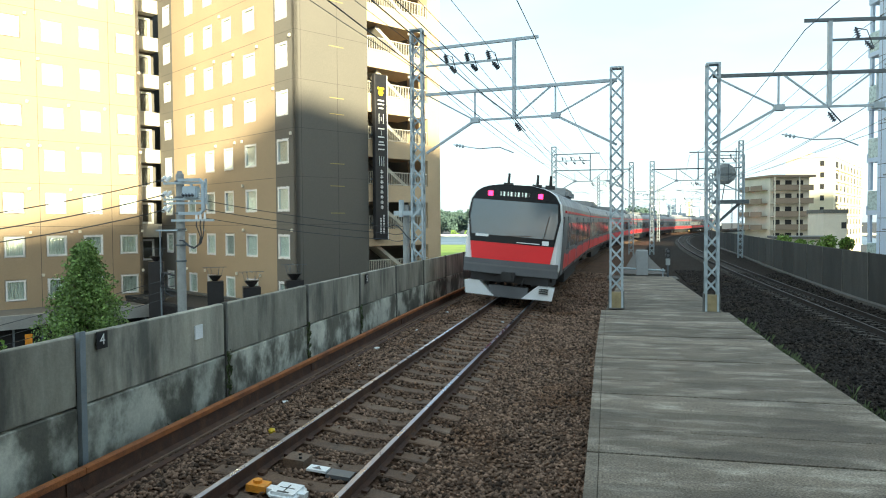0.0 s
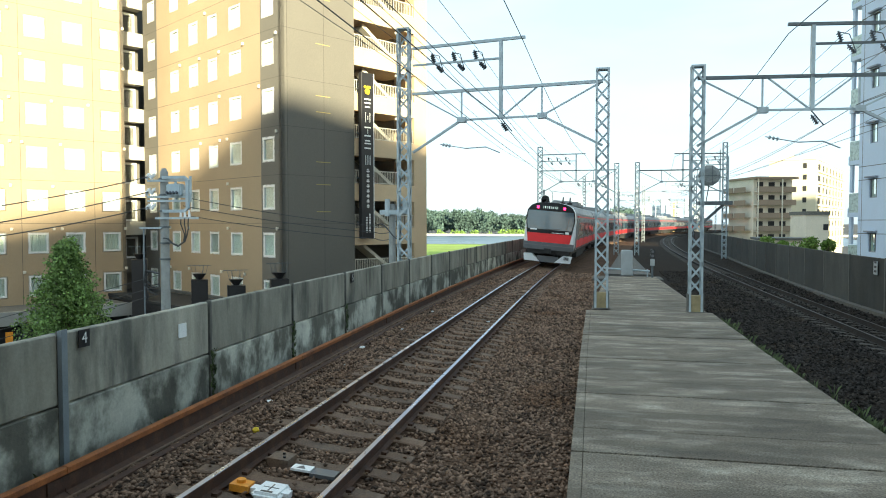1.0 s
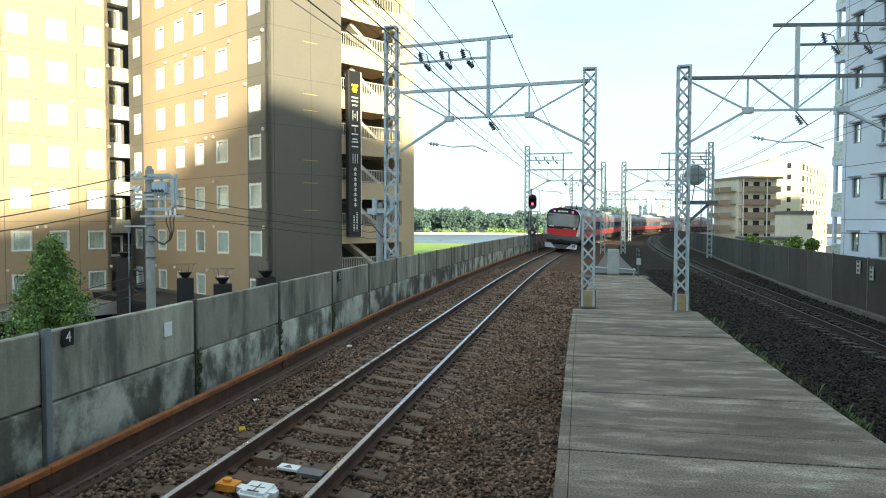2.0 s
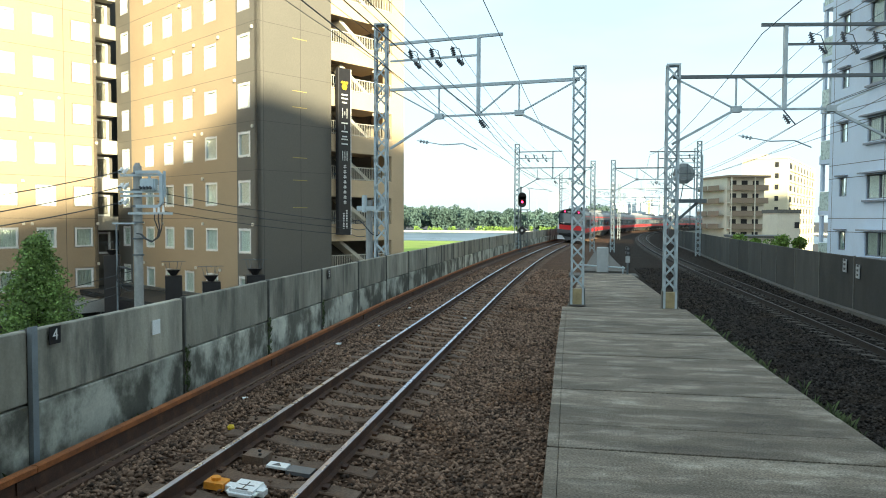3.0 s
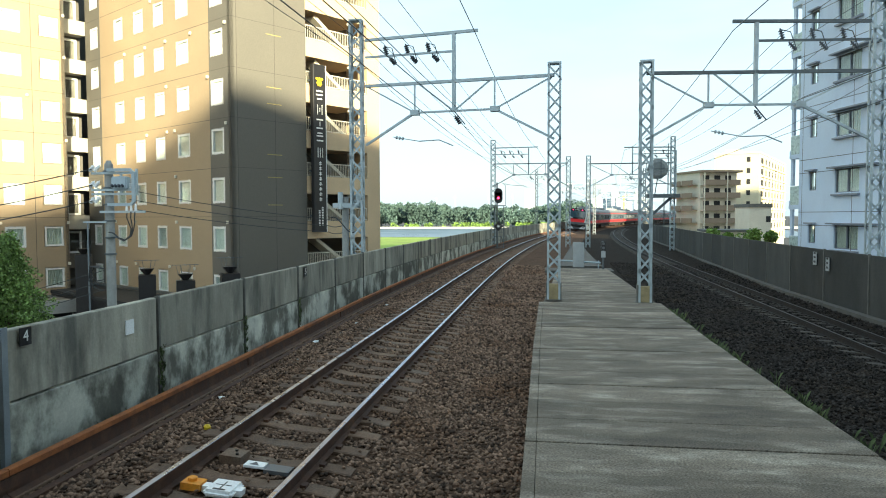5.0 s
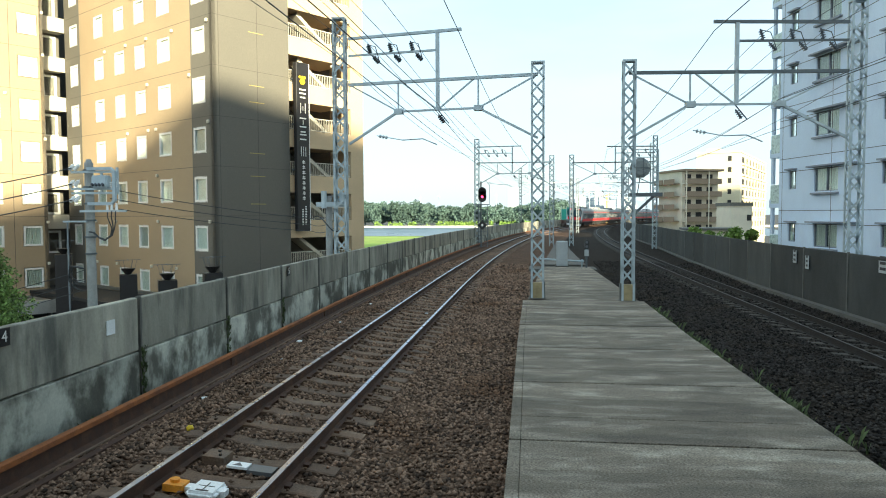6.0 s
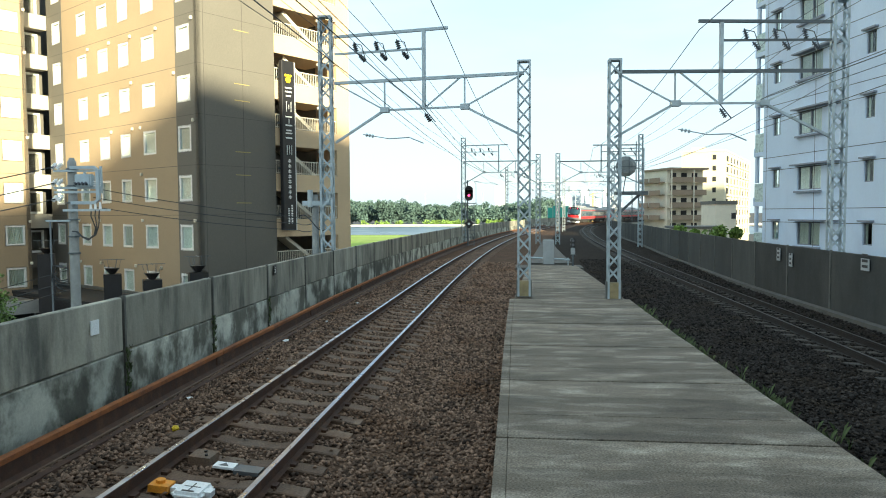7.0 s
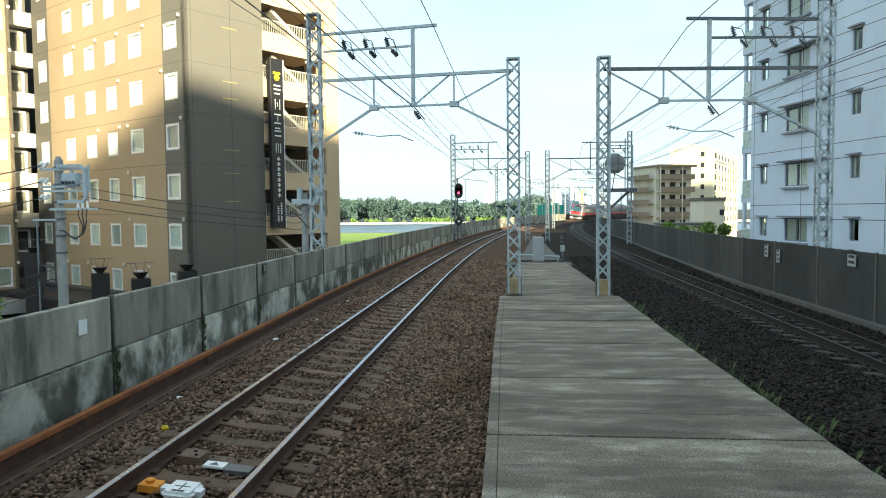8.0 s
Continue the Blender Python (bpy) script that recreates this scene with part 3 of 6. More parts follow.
def mast(x, y, z0, z1, w=0.36, d=0.3, plinth=False, single=False, steel=None, label="galvanised steel lattice mast for overhead wires"):
    steel = steel or M_STEEL
    ob = thing("catenary_mast", label, "mast", pose(x, y, z0), group="catenary masts")
    h = z1 - z0
    for sx in (-1, 1):
        for sy in (-1, 1):
            bm = bmesh.new()
            cx, cy = sx * w / 2, sy * d / 2
            box(bm, cx - (0.055 if sx > 0 else 0), cx + (0.055 if sx < 0 else 0), cy - 0.006, cy + 0.006, 0, h)
            box(bm, cx - 0.006, cx + 0.006, cy - (0.055 if sy > 0 else 0), cy + (0.055 if sy < 0 else 0), 0, h)
            part("leg", bm, steel, ob)
    if single:
        z0_, z1_ = 0.5 if plinth else 0.1, h - 0.08
        n = round((z1_ - z0_) / 0.42)
        st = (z1_ - z0_) / n
        kinds = {}
        for i in range(n):
            for face in range(4):
                s = (1 if i % 2 else -1) * (1 if face % 2 else -1)
                key = (face // 2, s)
                across = face < 2
                off = (-1 if face % 2 else 1) * ((d if across else w) / 2)
                m = Matrix.Translation((0, off, z0_ + st * i) if across else (off, 0, z0_ + st * i))
                if key not in kinds:
                    bm = bmesh.new()
                    if across:
                        bar(bm, (-s * w / 2, 0, 0), (s * w / 2, 0, st), 0.012, 0.055)
                    else:
                        bar(bm, (0, -s * d / 2, 0), (0, s * d / 2, st), 0.012, 0.04)
                    kinds[key] = part("brace", bm, steel, ob)
                    kinds[key].matrix_basis = m
                else:
                    again(kinds[key], m)
    else:
        tagged(part_fn("bracing", steel, ob, lambda bm: lattice(bm, 0, 0, 0.1, h - 0.15, w, d)), kind="stuff")

    def cap(bm):
        box(bm, -w / 2 - 0.008, w / 2 + 0.008, -d / 2 - 0.008, d / 2 + 0.008, h - 0.05, h)
    part_fn("cap", steel, ob, cap)
    if plinth:
        part_fn("plinth", M_BASE, ob, lambda bm: box(bm, -w / 2 + 0.02, w / 2 - 0.02, -d / 2 + 0.02, d / 2 - 0.02, 0, 0.46), "ochre concrete mast foot")

        def foot(bm):
            for sx in (-1, 1):
                box(bm, sx * (w / 2 + 0.02) - 0.015, sx * (w / 2 + 0.02) + 0.015, -d / 2, d / 2, 0, 0.5)
            box(bm, -w / 2 - 0.06, w / 2 + 0.06, -d / 2 - 0.04, d / 2 + 0.04, 0, 0.015)
        part_fn("anchor", M_POST, ob, foot)
    return ob


def insulator(bm, p, tilt=0.0):
    """One turned body of discs on a stem."""
    p, d = Vector(p), Vector((tilt, 0, 1)).normalized()
    m = d.to_track_quat("Z", "Y").to_matrix()
    prof = [(0.0, 0.02)]
    for k in range(4):
        prof += [(0.02 + 0.065 * k, 0.03), (0.03 + 0.065 * k, 0.08), (0.055 + 0.065 * k, 0.06), (0.065 + 0.065 * k, 0.03)]
    prof.append((0.31, 0.02))
    rings = [[bm.verts.new(p + m @ Vector((r * math.cos(i * 0.7854), r * math.sin(i * 0.7854), z))) for i in range(8)] for z, r in prof]
    for a, b in zip(rings, rings[1:]):
        for i in range(8):
            bm.faces.new((a[i], a[(i + 1) % 8], b[(i + 1) % 8], b[i]))
    bm.faces.new(rings[0][::-1])
    bm.faces.new(rings[-1])


def portal(y, xa, xb, za, side, arm_z, arm2_z, arm_in, post_x, skew=0.0):
    """Truss beam between two masts. side: +1 where the tall mast is at xb."""
    ob = thing("catenary_portal", "galvanised steel truss beam spanning the track", "portal beam", Matrix.Translation((xb if side < 0 else xa, y, 0)) @ pose(0, 0, 0, 0, 0, skew) @ Matrix.Translation((-(xb if side < 0 else xa), 0, 0)), group="catenary portals")
    k1, k2 = xa + 0.275 * (xb - xa), xa + 0.70 * (xb - xa)
    if side > 0:
        k1, k2 = xa + 0.28 * (xb - xa), xa + 0.69 * (xb - xa)
    zl = za - 0.9
    part_fn("top_chord", M_STEEL_D if side > 0 else M_STEEL, ob, lambda bm: bar(bm, (xa, 0, za), (xb, 0, za), 0.10, 0.09))
    part_fn("bottom_chord", M_STEEL, ob, lambda bm: bar(bm, (k1 - 0.1, 0, zl), (k2 + 0.1, 0, zl), 0.06, 0.06))

    def web(bm):
        mid = (k1 + k2) / 2
        for p, q in (((xa + 0.1, za - 0.05), (k1, zl)), ((k2, zl), (xb - 0.1, za - 0.05)), ((k1, zl), (k1, za)), ((k2, zl), (k2, za)),
                     ((k1 + 0.1, za), (mid, zl)), ((mid, zl), (k2 - 0.1, za))):
            bar(bm, (p[0], 0, p[1]), (q[0], 0, q[1]), 0.045, 0.045)
        bar(bm, (k1 - 0.12, 0, zl), (k1 + 0.14, 0, zl), 0.2, 0.16)
        bar(bm, (k2 - 0.12, 0, zl), (k2 + 0.14, 0, zl), 0.2, 0.16)
    part_fn("web", M_STEEL, ob, web)
    for p, q in (((xa, zl - 0.95), (k1, zl)), ((xb, zl - 0.95), (k2, zl))):
        part_fn("knee_brace", M_STEEL, ob, lambda bm: bar(bm, (p[0], 0, p[1]), (q[0], 0, q[1]), 0.07, 0.07))
    tall = xb if side > 0 else xa
    part_fn("upper_arm", M_STEEL_D if side > 0 else M_STEEL, ob, lambda bm: bar(bm, (tall, 0, arm_z), (arm_in, 0, arm_z + 0.04), 0.08, 0.085))
    part_fn("lower_arm", M_STEEL_D if side > 0 else M_STEEL, ob, lambda bm: bar(bm, (tall, 0, arm2_z), (post_x, 0, arm2_z), 0.06, 0.06))
    part_fn("arm_post", M_STEEL, ob, lambda bm: bar(bm, (post_x, 0, zl), (post_x, 0, arm_z), 0.10, 0.10))
    for k in range(3):
        xx = tall + (post_x - tall) * (0.28 + 0.24 * k if side < 0 else 0.2 + 0.27 * k)
        part_fn("insulator", M_INSUL, ob, lambda bm: insulator(bm, (xx - 0.08, 0, arm2_z + 0.03), -0.3), "dark ribbed insulator")
        part_fn("insulator", M_INSUL, ob, lambda bm: insulator(bm, (xx + 0.24, -0.1, arm2_z - 0.30), -0.9), "dark ribbed insulator")
        part_fn("jumper", M_WIRE, ob, lambda bm: (bar(bm, (xx - 0.16, 0, arm2_z + 0.3), (xx + 0.1, -0.05, arm2_z + 0.22), 0.02), bar(bm, (xx + 0.1, -0.05, arm2_z + 0.22), (xx + 0.26, -0.1, arm2_z - 0.28), 0.02)))
    mid = (k1 + k2) / 2
    part_fn("hanger", M_INSUL, ob, lambda bm: (tube(bm, (mid, 0, zl), (mid + 0.35, 0, zl - 0.42), 0.018, n=6), insulator(bm, (mid + 0.2, 0, zl - 0.4), -0.7)), "dark suspension insulator")
    # pull-off arm that holds the contact wire

    def pull(bm):
        x0 = xa + 0.02 if side < 0 else xa + 0.9
        tube(bm, (x0 + 0.9, 0, zl - 0.72), (x0 + 1.75, 0, zl - 0.88), 0.016, n=6)
        for j in range(3):
            tube(bm, (x0 + 1.0 + 0.1 * j, 0, zl - 0.74 - 0.02 * j), (x0 + 1.04 + 0.1 * j, 0, zl - 0.748 - 0.02 * j), 0.06, 0.045, 8)
        tube(bm, (x0 + 1.75, 0, zl - 0.88), (x0 + 2.4, 0, zl - 0.86), 0.02, n=6)
        tube(bm, (x0 + 2.4, 0, zl - 0.86), (x0 + 2.85, 0, zl - 1.05), 0.02, n=6)
    part_fn("pull_off_arm", M_STEEL, ob, pull, "thin curved registration arm")
    return ob


def wire(pts, r=0.012, sag=0.0, name="overhead_wire", label="dark overhead railway wire"):
    cu = bpy.data.curves.new(name, "CURVE")
    cu.dimensions, cu.bevel_depth, cu.bevel_resolution = "3D", r, 1
    full = []
    for p, q in zip(pts, pts[1:]):
        p, q = Vector(p), Vector(q)
        for i in range(9):
            t = i / 9
            full.append(p.lerp(q, t) - Vector((0, 0, sag * 4 * t * (1 - t))))
    full.append(Vector(pts[-1]))
    sp = cu.splines.new("POLY")
    sp.points.add(len(full) - 1)
    for a, b in zip(sp.points, full):
        a.co = (*b, 1)
    cu.materials.append(M_WIRE)
    return tagged(new(name, cu), label, "wire", group="overhead wires")


def build_catenary():
    rows = [(21.3, (-5.82, 0.13, 2.68, 8.78)), (59.0, (-4.60, 1.50, 3.07, 9.60))]
    for s in (98.0, 136.0, 174.0, 212.0):
        c = at(s, 0)
        g = gap(s)
        q = [at(s, o) for o in (-3.1, g / 2 - 0.05, g / 2 + 0.75, g + 3.4)]
        if g < 6.2:
            q = [at(s, -3.1), None, None, at(s, g + 3.4)]
        rows.append((c.y, tuple(None if p is None else p.x for p in q)))
    for i, (y, (a, b, c, d)) in enumerate(rows):
        near = i == 0
        zt = 8.46 if near else 8.7
        # far rows: darker steel colours hold down the sunlight on the masts
        mast(a - (0.24 if near else 0), y + (0.9 if near else 0), -0.4, zt + (0.25 if near else 0), 0.40, 0.30, single=near, steel=M_STEEL if i < 2 else M_STEEL_G if i < 3 else M_STEEL_D)
        mast(d + (0.2 if near else 0), y - 0.4 + (0.6 if near else 0), -0.4, zt, 0.40 if near else 0.36, 0.32, single=near, steel=M_STEEL if i < 2 else M_STEEL_G if i < 3 else M_STEEL_D)
        if b is None:
            portal(y, a, d, 6.6, -1, 8.1, 7.5, a + 3.7, a + 3.0)
            continue
        mast(b, y, 0.05 if near else -0.05, 6.98 if near else 7.28, 0.38, 0.3, plinth=near, single=near, steel=M_STEEL if i < 2 else M_STEEL_G if i < 3 else M_STEEL_D)
        mast(c, y - 0.45, 0.05 if near else -0.05, 6.85 if near else 7.28, 0.36, 0.3, plinth=near, single=near, steel=M_STEEL if i < 2 else M_STEEL_G if i < 3 else M_STEEL_D)
        zb = 6.62 if near else 6.75
        portal(y, a, b, zb, -1, 8.05, 7.52, a + 3.65, a + 2.9, -8.4 if near else 0)
        portal(y - 0.45, c, d, zb - 0.12, 1, 7.86, 7.36, d - 3.75, d - 3.1, 5.9 if near else 0)
    ys = [-38.0] + [r[0] for r in rows]
    # contact and messenger wires over both tracks
    s_of = [-38.0, 21.3, 59.0, 98.0, 136.0, 174.0, 212.0]
    for inner in (False, True):
        off = lambda s: gap(s) if inner else 0.0
        wire([at(s, off(s) + (0.2 if k % 2 else -0.2), 4.92) for k, s in enumerate(s_of)], 0.008, 0.0, "contact_wire", "dark copper contact wire over the track")
        wire([at(s, off(s) + 0.1, 5.72) for s in s_of], 0.010, 0.55, "messenger_wire", "dark sagging messenger wire over the track")
        wire([at(s, off(s) + 0.25, 5.80) for s in s_of], 0.008, 0.45, "messenger_wire", "dark sagging messenger wire over the track")
    L = [(-38, -5.8)] + [(r[0], r[1][0]) for r in rows]
    for k in range(3):
        wire([(x + 0.85 + 0.72 * k, y, 7.72) for y, x in L], 0.008, 0.5, "feeder_wire", "dark feeder wire on the mast arms")
    wire([(x + 3.6, y, 8.0) for y, x in L], 0.013, 0.6, "feeder_wire", "dark feeder wire on the mast arms")
    wire([(x - 0.1, y, 8.0) for y, x in L], 0.008, 0.6, "feeder_wire", "dark feeder wire on the mast arms")
    wire([(x + 0.2, y, 7.1) for y, x in L], 0.008, 0.6, "feeder_wire", "dark feeder wire on the mast arms")
    R = [(-38, 8.7)] + [(r[0], r[1][3]) for r in rows]
    for k in range(3):
        wire([(x - 0.75 - 0.8 * k, y, 7.6) for y, x in R], 0.008, 0.5, "feeder_wire", "dark feeder wire on the mast arms")
    wire([(x - 3.7, y, 7.7) for y, x in R], 0.013, 0.6, "feeder_wire", "dark feeder wire on the mast arms")
    wire([(x - 0.2, y, 6.1) for y, x in R], 0.008, 0.5, "feeder_wire", "dark feeder wire on the mast arms")


# ---------------------------------------------------------------- hotel
M_MARK = mat("faded_mark", (0.34, 0.28, 0.10), 0.8, bump=0)
A_DIR, B_DIR = Vector((-0.842, 0.539, 0)), Vector((0.539, 0.842, 0))
CORNER = Vector((-18.46, 39.85, 0))
FLOOR = 2.93
TOPS = [7.75 + FLOOR * j for j in range(-3, 6)]
HOTEL_TOP = 26.5
GROUND = -7.6


def frame_of(org, u, n):
    """Local space of a facade: x along it, y into the house, z up."""
    m = Matrix((u, -n, Vector((0, 0, 1)))).transposed().to_4x4()
    m.translation = org
    return m


def facade(name, material, parent, m, length, z0, z1, holes, thick=0.25):
    """A wall with thickness and openings that go through it."""
    xs = sorted({0.0, length, *[h[0] for h in holes], *[h[1] for h in holes]})
    zs = sorted({z0, z1, *[h[2] for h in holes], *[h[3] for h in holes]})
    bm = bmesh.new()
    for x0, x1 in zip(xs, xs[1:]):
        for a, b in zip(zs, zs[1:]):
            cx, cz = (x0 + x1) / 2, (a + b) / 2
            if any(h[0] < cx < h[1] and h[2] < cz < h[3] for h in holes):
                continue
            for y in (0, thick):
                bm.faces.new([bm.verts.new((x, y, z)) for x, z in ((x0, a), (x1, a), (x1, b), (x0, b))])
    for x0, x1, a, b in [*holes, (0.0, length, z0, z1)]:
        ring = ((x0, a), (x1, a), (x1, b), (x0, b))
        for (p, q), (r, s) in zip(ring, (*ring[1:], ring[0])):
            bm.faces.new([bm.verts.new(v) for v in ((p, 0, q), (r, 0, s), (r, thick, s), (p, thick, q))])
    bmesh.ops.remove_doubles(bm, verts=bm.verts[:], dist=0.001)
    ob = part(name, bm, material, parent)
    ob.matrix_basis = m
    return ob


WIN = {}


def window(parent, m, w, h, curtain=1.0, mullion=False, key="w", t=0.11, proud=0.05, paint=None):
    """A white-framed window set in a wall; its parts share meshes."""
    k = (key, round(w, 2), round(h, 2), curtain, mullion)
    if k not in WIN:
        bm = bmesh.new()
        for x0, x1, z0, z1 in ((-0.05, t, -0.05, h + 0.05), (w - t, w + 0.05, -0.05, h + 0.05), (t, w - t, -0.05, t), (t, w - t, h - t, h + 0.05)):
            box(bm, x0, x1, -proud, 0.10, z0, z1)
        if mullion:
            box(bm, w / 2 - 0.03, w / 2 + 0.03, 0.0, 0.09, t, h - t)
        fr = part("window", bm, paint or M_WHITE, parent)
        bm = bmesh.new()
        box(bm, t - 0.01, w - t + 0.01, 0.04, 0.05, t - 0.01, h - t + 0.01)
        gl = part("pane", bm, M_GLASS, fr)
        gl.visible_shadow = False
        bm = bmesh.new()
        n = 16
        for side in (0, 1):
            lo, hi = (0.06, w * 0.51 * curtain) if side == 0 else (w - w * 0.5 * curtain, w - 0.06)
            vs = [[bm.verts.new((lo + (hi - lo) * i / n, 0.085 + 0.022 * math.sin(i * 2.1), z)) for z in (0.05, h - 0.05)] for i in range(n + 1)]
            for p, q in zip(vs, vs[1:]):
                bm.faces.new((p[0], q[0], q[1], p[1]))
        cu = part("curtain", bm, M_CURTAIN, fr)
        fr.matrix_basis = m
        WIN[k] = (fr, gl, cu)
        return fr
    fr, gl, cu = WIN[k]
    f = again(fr, m, parent)
    for o in (gl, cu):
        again(o, o.matrix_basis.copy(), f)
    return f


def build_hotel():
    hotel = thing("hotel_building", "tall brown and charcoal tiled hotel with white-framed windows", "building", pose(*CORNER))
    inv = Matrix.Translation(-CORNER)
    nA, nB = -B_DIR, -A_DIR
    seed = random.Random(3)
    hood_ob = []

    def hood(m):
        if not hood_ob:
            bm = bmesh.new()
            box(bm, -0.09, 0.09, -0.13, 0.0, -0.1, 0.1)
            bmesh.ops.bevel(bm, geom=bm.edges[:], offset=0.03, segments=1, affect="EDGES")
            hood_ob.append(part("vent_hood", bm, M_CREAM, hotel))
            hood_ob[0].matrix_basis = m
        else:
            again(hood_ob[0], m)

    def front(material, org, u, n, length, cols, tops, z0, z1, h=1.46, mull=False, hoods=True):
        m = inv @ frame_of(org, u, n)
        holes = [(a, b, t - h, t) for a, b in cols for t in tops]
        facade("wall", material, hotel, m, length, z0, z1, holes)
        for a, b, c, d in holes:
            window(hotel, m @ pose(a, 0.05, c), b - a, d - c, seed.choice((0.985, 1.0, 1.0, 1.0)), mull, "h")
            if hoods and seed.random() < 0.8:
                hood(m @ pose(b + 0.35 if seed.random() < 0.5 else a - 0.3, 0, d + 0.28))
        for j in range(-2, 6, 1):
            z = 8.35 + FLOOR * j
            if z0 < z < z1:
                part_fn("wall_joint", M_JOINT, hotel, lambda bm: box(bm, 0.02, length - 0.02, -0.004, 0.01, z, z + 0.025)).matrix_basis = m

    # face with the small windows: charcoal corner, brown field, charcoal strip
    front(M_GREY, CORNER + A_DIR * 2.29, -A_DIR, nA, 2.29, [(0.19, 1.49)], TOPS, GROUND, HOTEL_TOP)
    cols = [(17.1 - b, 17.1 - a) for a, b in ((4.65, 6.12), (7.75, 9.0), (10.5, 11.8), (13.5, 14.8))]
    front(M_BROWN, CORNER + A_DIR * 17.1, -A_DIR, nA, 14.81, cols, TOPS, GROUND, HOTEL_TOP)
    front(M_GREY, CORNER + A_DIR * 19.6, -A_DIR, nA, 2.5, [(0.9, 2.1)], TOPS, GROUND, HOTEL_TOP, hoods=False)
    # blank charcoal side
    front(M_GREY, CORNER, B_DIR, nB, 5.5, [], [], GROUND, HOTEL_TOP)
    m = inv @ frame_of(CORNER, B_DIR, nB)
    for x in (0.42, 3.1):
        part_fn("wall_joint", M_JOINT, hotel, lambda bm: box(bm, x, x + 0.03, -0.005, 0.01, GROUND, HOTEL_TOP)).matrix_basis = m
    for z in (3.2, 4.9, 6.3, 9.4, 10.4, 13.6, 16.4):
        part_fn("wall_mark", M_MARK, hotel, lambda bm: box(bm, 2.5, 3.6, -0.006, 0.01, z, z + 0.05), "faint yellow mark").matrix_basis = m
    # open stair and gallery bay, with parapets, rails and lamps
    m2 = inv @ frame_of(CORNER + B_DIR * 5.5, B_DIR, nB)
    for j in range(-5, 7):
        zf = 8.05 + FLOOR * j - 1.13          # underside of the parapet band
        part_fn("gallery_parapet", M_BEIGE, hotel, lambda bm: box(bm, 0.0, 5.3, -0.02, 0.16, zf, zf + 1.13)).matrix_basis = m2
        part_fn("gallery_floor", M_BEIGE, hotel, lambda bm: box(bm, 0.0, 5.3, 0.17, 3.2, zf + 0.1, zf + 0.3)).matrix_basis = m2

        def rail(bm):
            zr = zf + 1.14
            bar(bm, (0.05, 0.05, zr + 0.85), (5.25, 0.05, zr + 0.85), 0.05, 0.05)
            bar(bm, (0.05, 0.05, zr + 0.06), (5.25, 0.05, zr + 0.06), 0.04, 0.04)
            for i in range(36):
                bar(bm, (0.08 + 5.14 * i / 35, 0.05, zr), (0.08 + 5.14 * i / 35, 0.05, zr + 0.85), 0.025, 0.025)
        part_fn("gallery_railing", M_CREAM, hotel, rail).matrix_basis = m2
        part_fn("stair_flight", M_CREAM, hotel, lambda bm: bar(bm, (1.2, 1.1, zf + 2.9), (4.6, 1.1, zf + 0.6), 1.0, 0.22)).matrix_basis = m2
        lamp = part_fn("gallery_lamp", M_CREAM, hotel, lambda bm: tube(bm, (4.0, 0.3, zf - 0.22), (4.0, 0.3, zf - 0.06), 0.17, 0.2, 12))
        lamp.matrix_basis = m2
    part_fn("gallery_back", M_GREY, hotel, lambda bm: box(bm, 0.0, 6.4, 3.2, 3.4, GROUND, HOTEL_TOP)).matrix_basis = m2
    part_fn("end_column", M_BEIGE, hotel, lambda bm: box(bm, 5.3, 6.5, -0.02, 0.9, GROUND, HOTEL_TOP)).matrix_basis = m2
    part_fn("end_wall", M_BEIGE, hotel, lambda bm: box(bm, 6.25, 6.5, 0.92, 6.0, GROUND, HOTEL_TOP)).matrix_basis = m2
    # forward wing with the wide windows
    WR = CORNER + A_DIR * 17.07 - B_DIR * 2.53
    wl_ = 16.0
    cols = [(wl_ + a, wl_ + b) for a, b in ((-1.62, -0.4), (-4.1, -2.88), (-6.5, -5.28), (-9.07, -7.87), (-11.6, -10.4), (-14.1, -12.9))]
    front(M_BROWN, WR - B_DIR * wl_, B_DIR, nB, wl_, cols, [t - 0.06 for t in TOPS], GROUND, HOTEL_TOP, h=1.36)
    for x in (wl_ - 6.9, wl_ - 2.2):
        part_fn("wall_joint", M_JOINT, hotel, lambda bm: box(bm, x, x + 0.03, -0.005, 0.01, GROUND, HOTEL_TOP)).matrix_basis = inv @ frame_of(WR - B_DIR * wl_, B_DIR, nB)
    part_fn("wing_return", M_GREY, hotel, lambda bm: box(bm, 0.0, 5.5, -0.25, 0.0, GROUND, HOTEL_TOP)).matrix_basis = inv @ Matrix.Translation(WR) @ Matrix((A_DIR, B_DIR, Vector((0, 0, 1)))).transposed().to_4x4()
    part_fn("wing_front", M_BROWN, hotel, lambda bm: box(bm, 0.0, 14.0, 0.0, 0.25, GROUND, HOTEL_TOP)).matrix_basis = inv @ Matrix.Translation(WR - B_DIR * wl_) @ Matrix((A_DIR, B_DIR, Vector((0, 0, 1)))).transposed().to_4x4()
    # balconies in the notch
    mb = inv @ frame_of(CORNER + A_DIR * 19.6 - B_DIR * 2.52, B_DIR, nB)
    for j in range(-3, 7):
        zf = 7.45 + FLOOR * j
        part_fn("balcony", M_NOTCH if zf > -1 else M_GREY, hotel, lambda bm: box(bm, 0.02, 2.5, 0.0, 0.12, zf, zf + 1.05)).matrix_basis = mb
        part_fn("balcony_floor", M_NOTCH, hotel, lambda bm: box(bm, 0.02, 2.5, 0.13, 1.0, zf + 0.02, zf + 0.16)).matrix_basis = mb
        window(hotel, mb @ pose(1.25, 0.99, zf + 1.12), 0.95, 1.6, 1.0, False, "b")
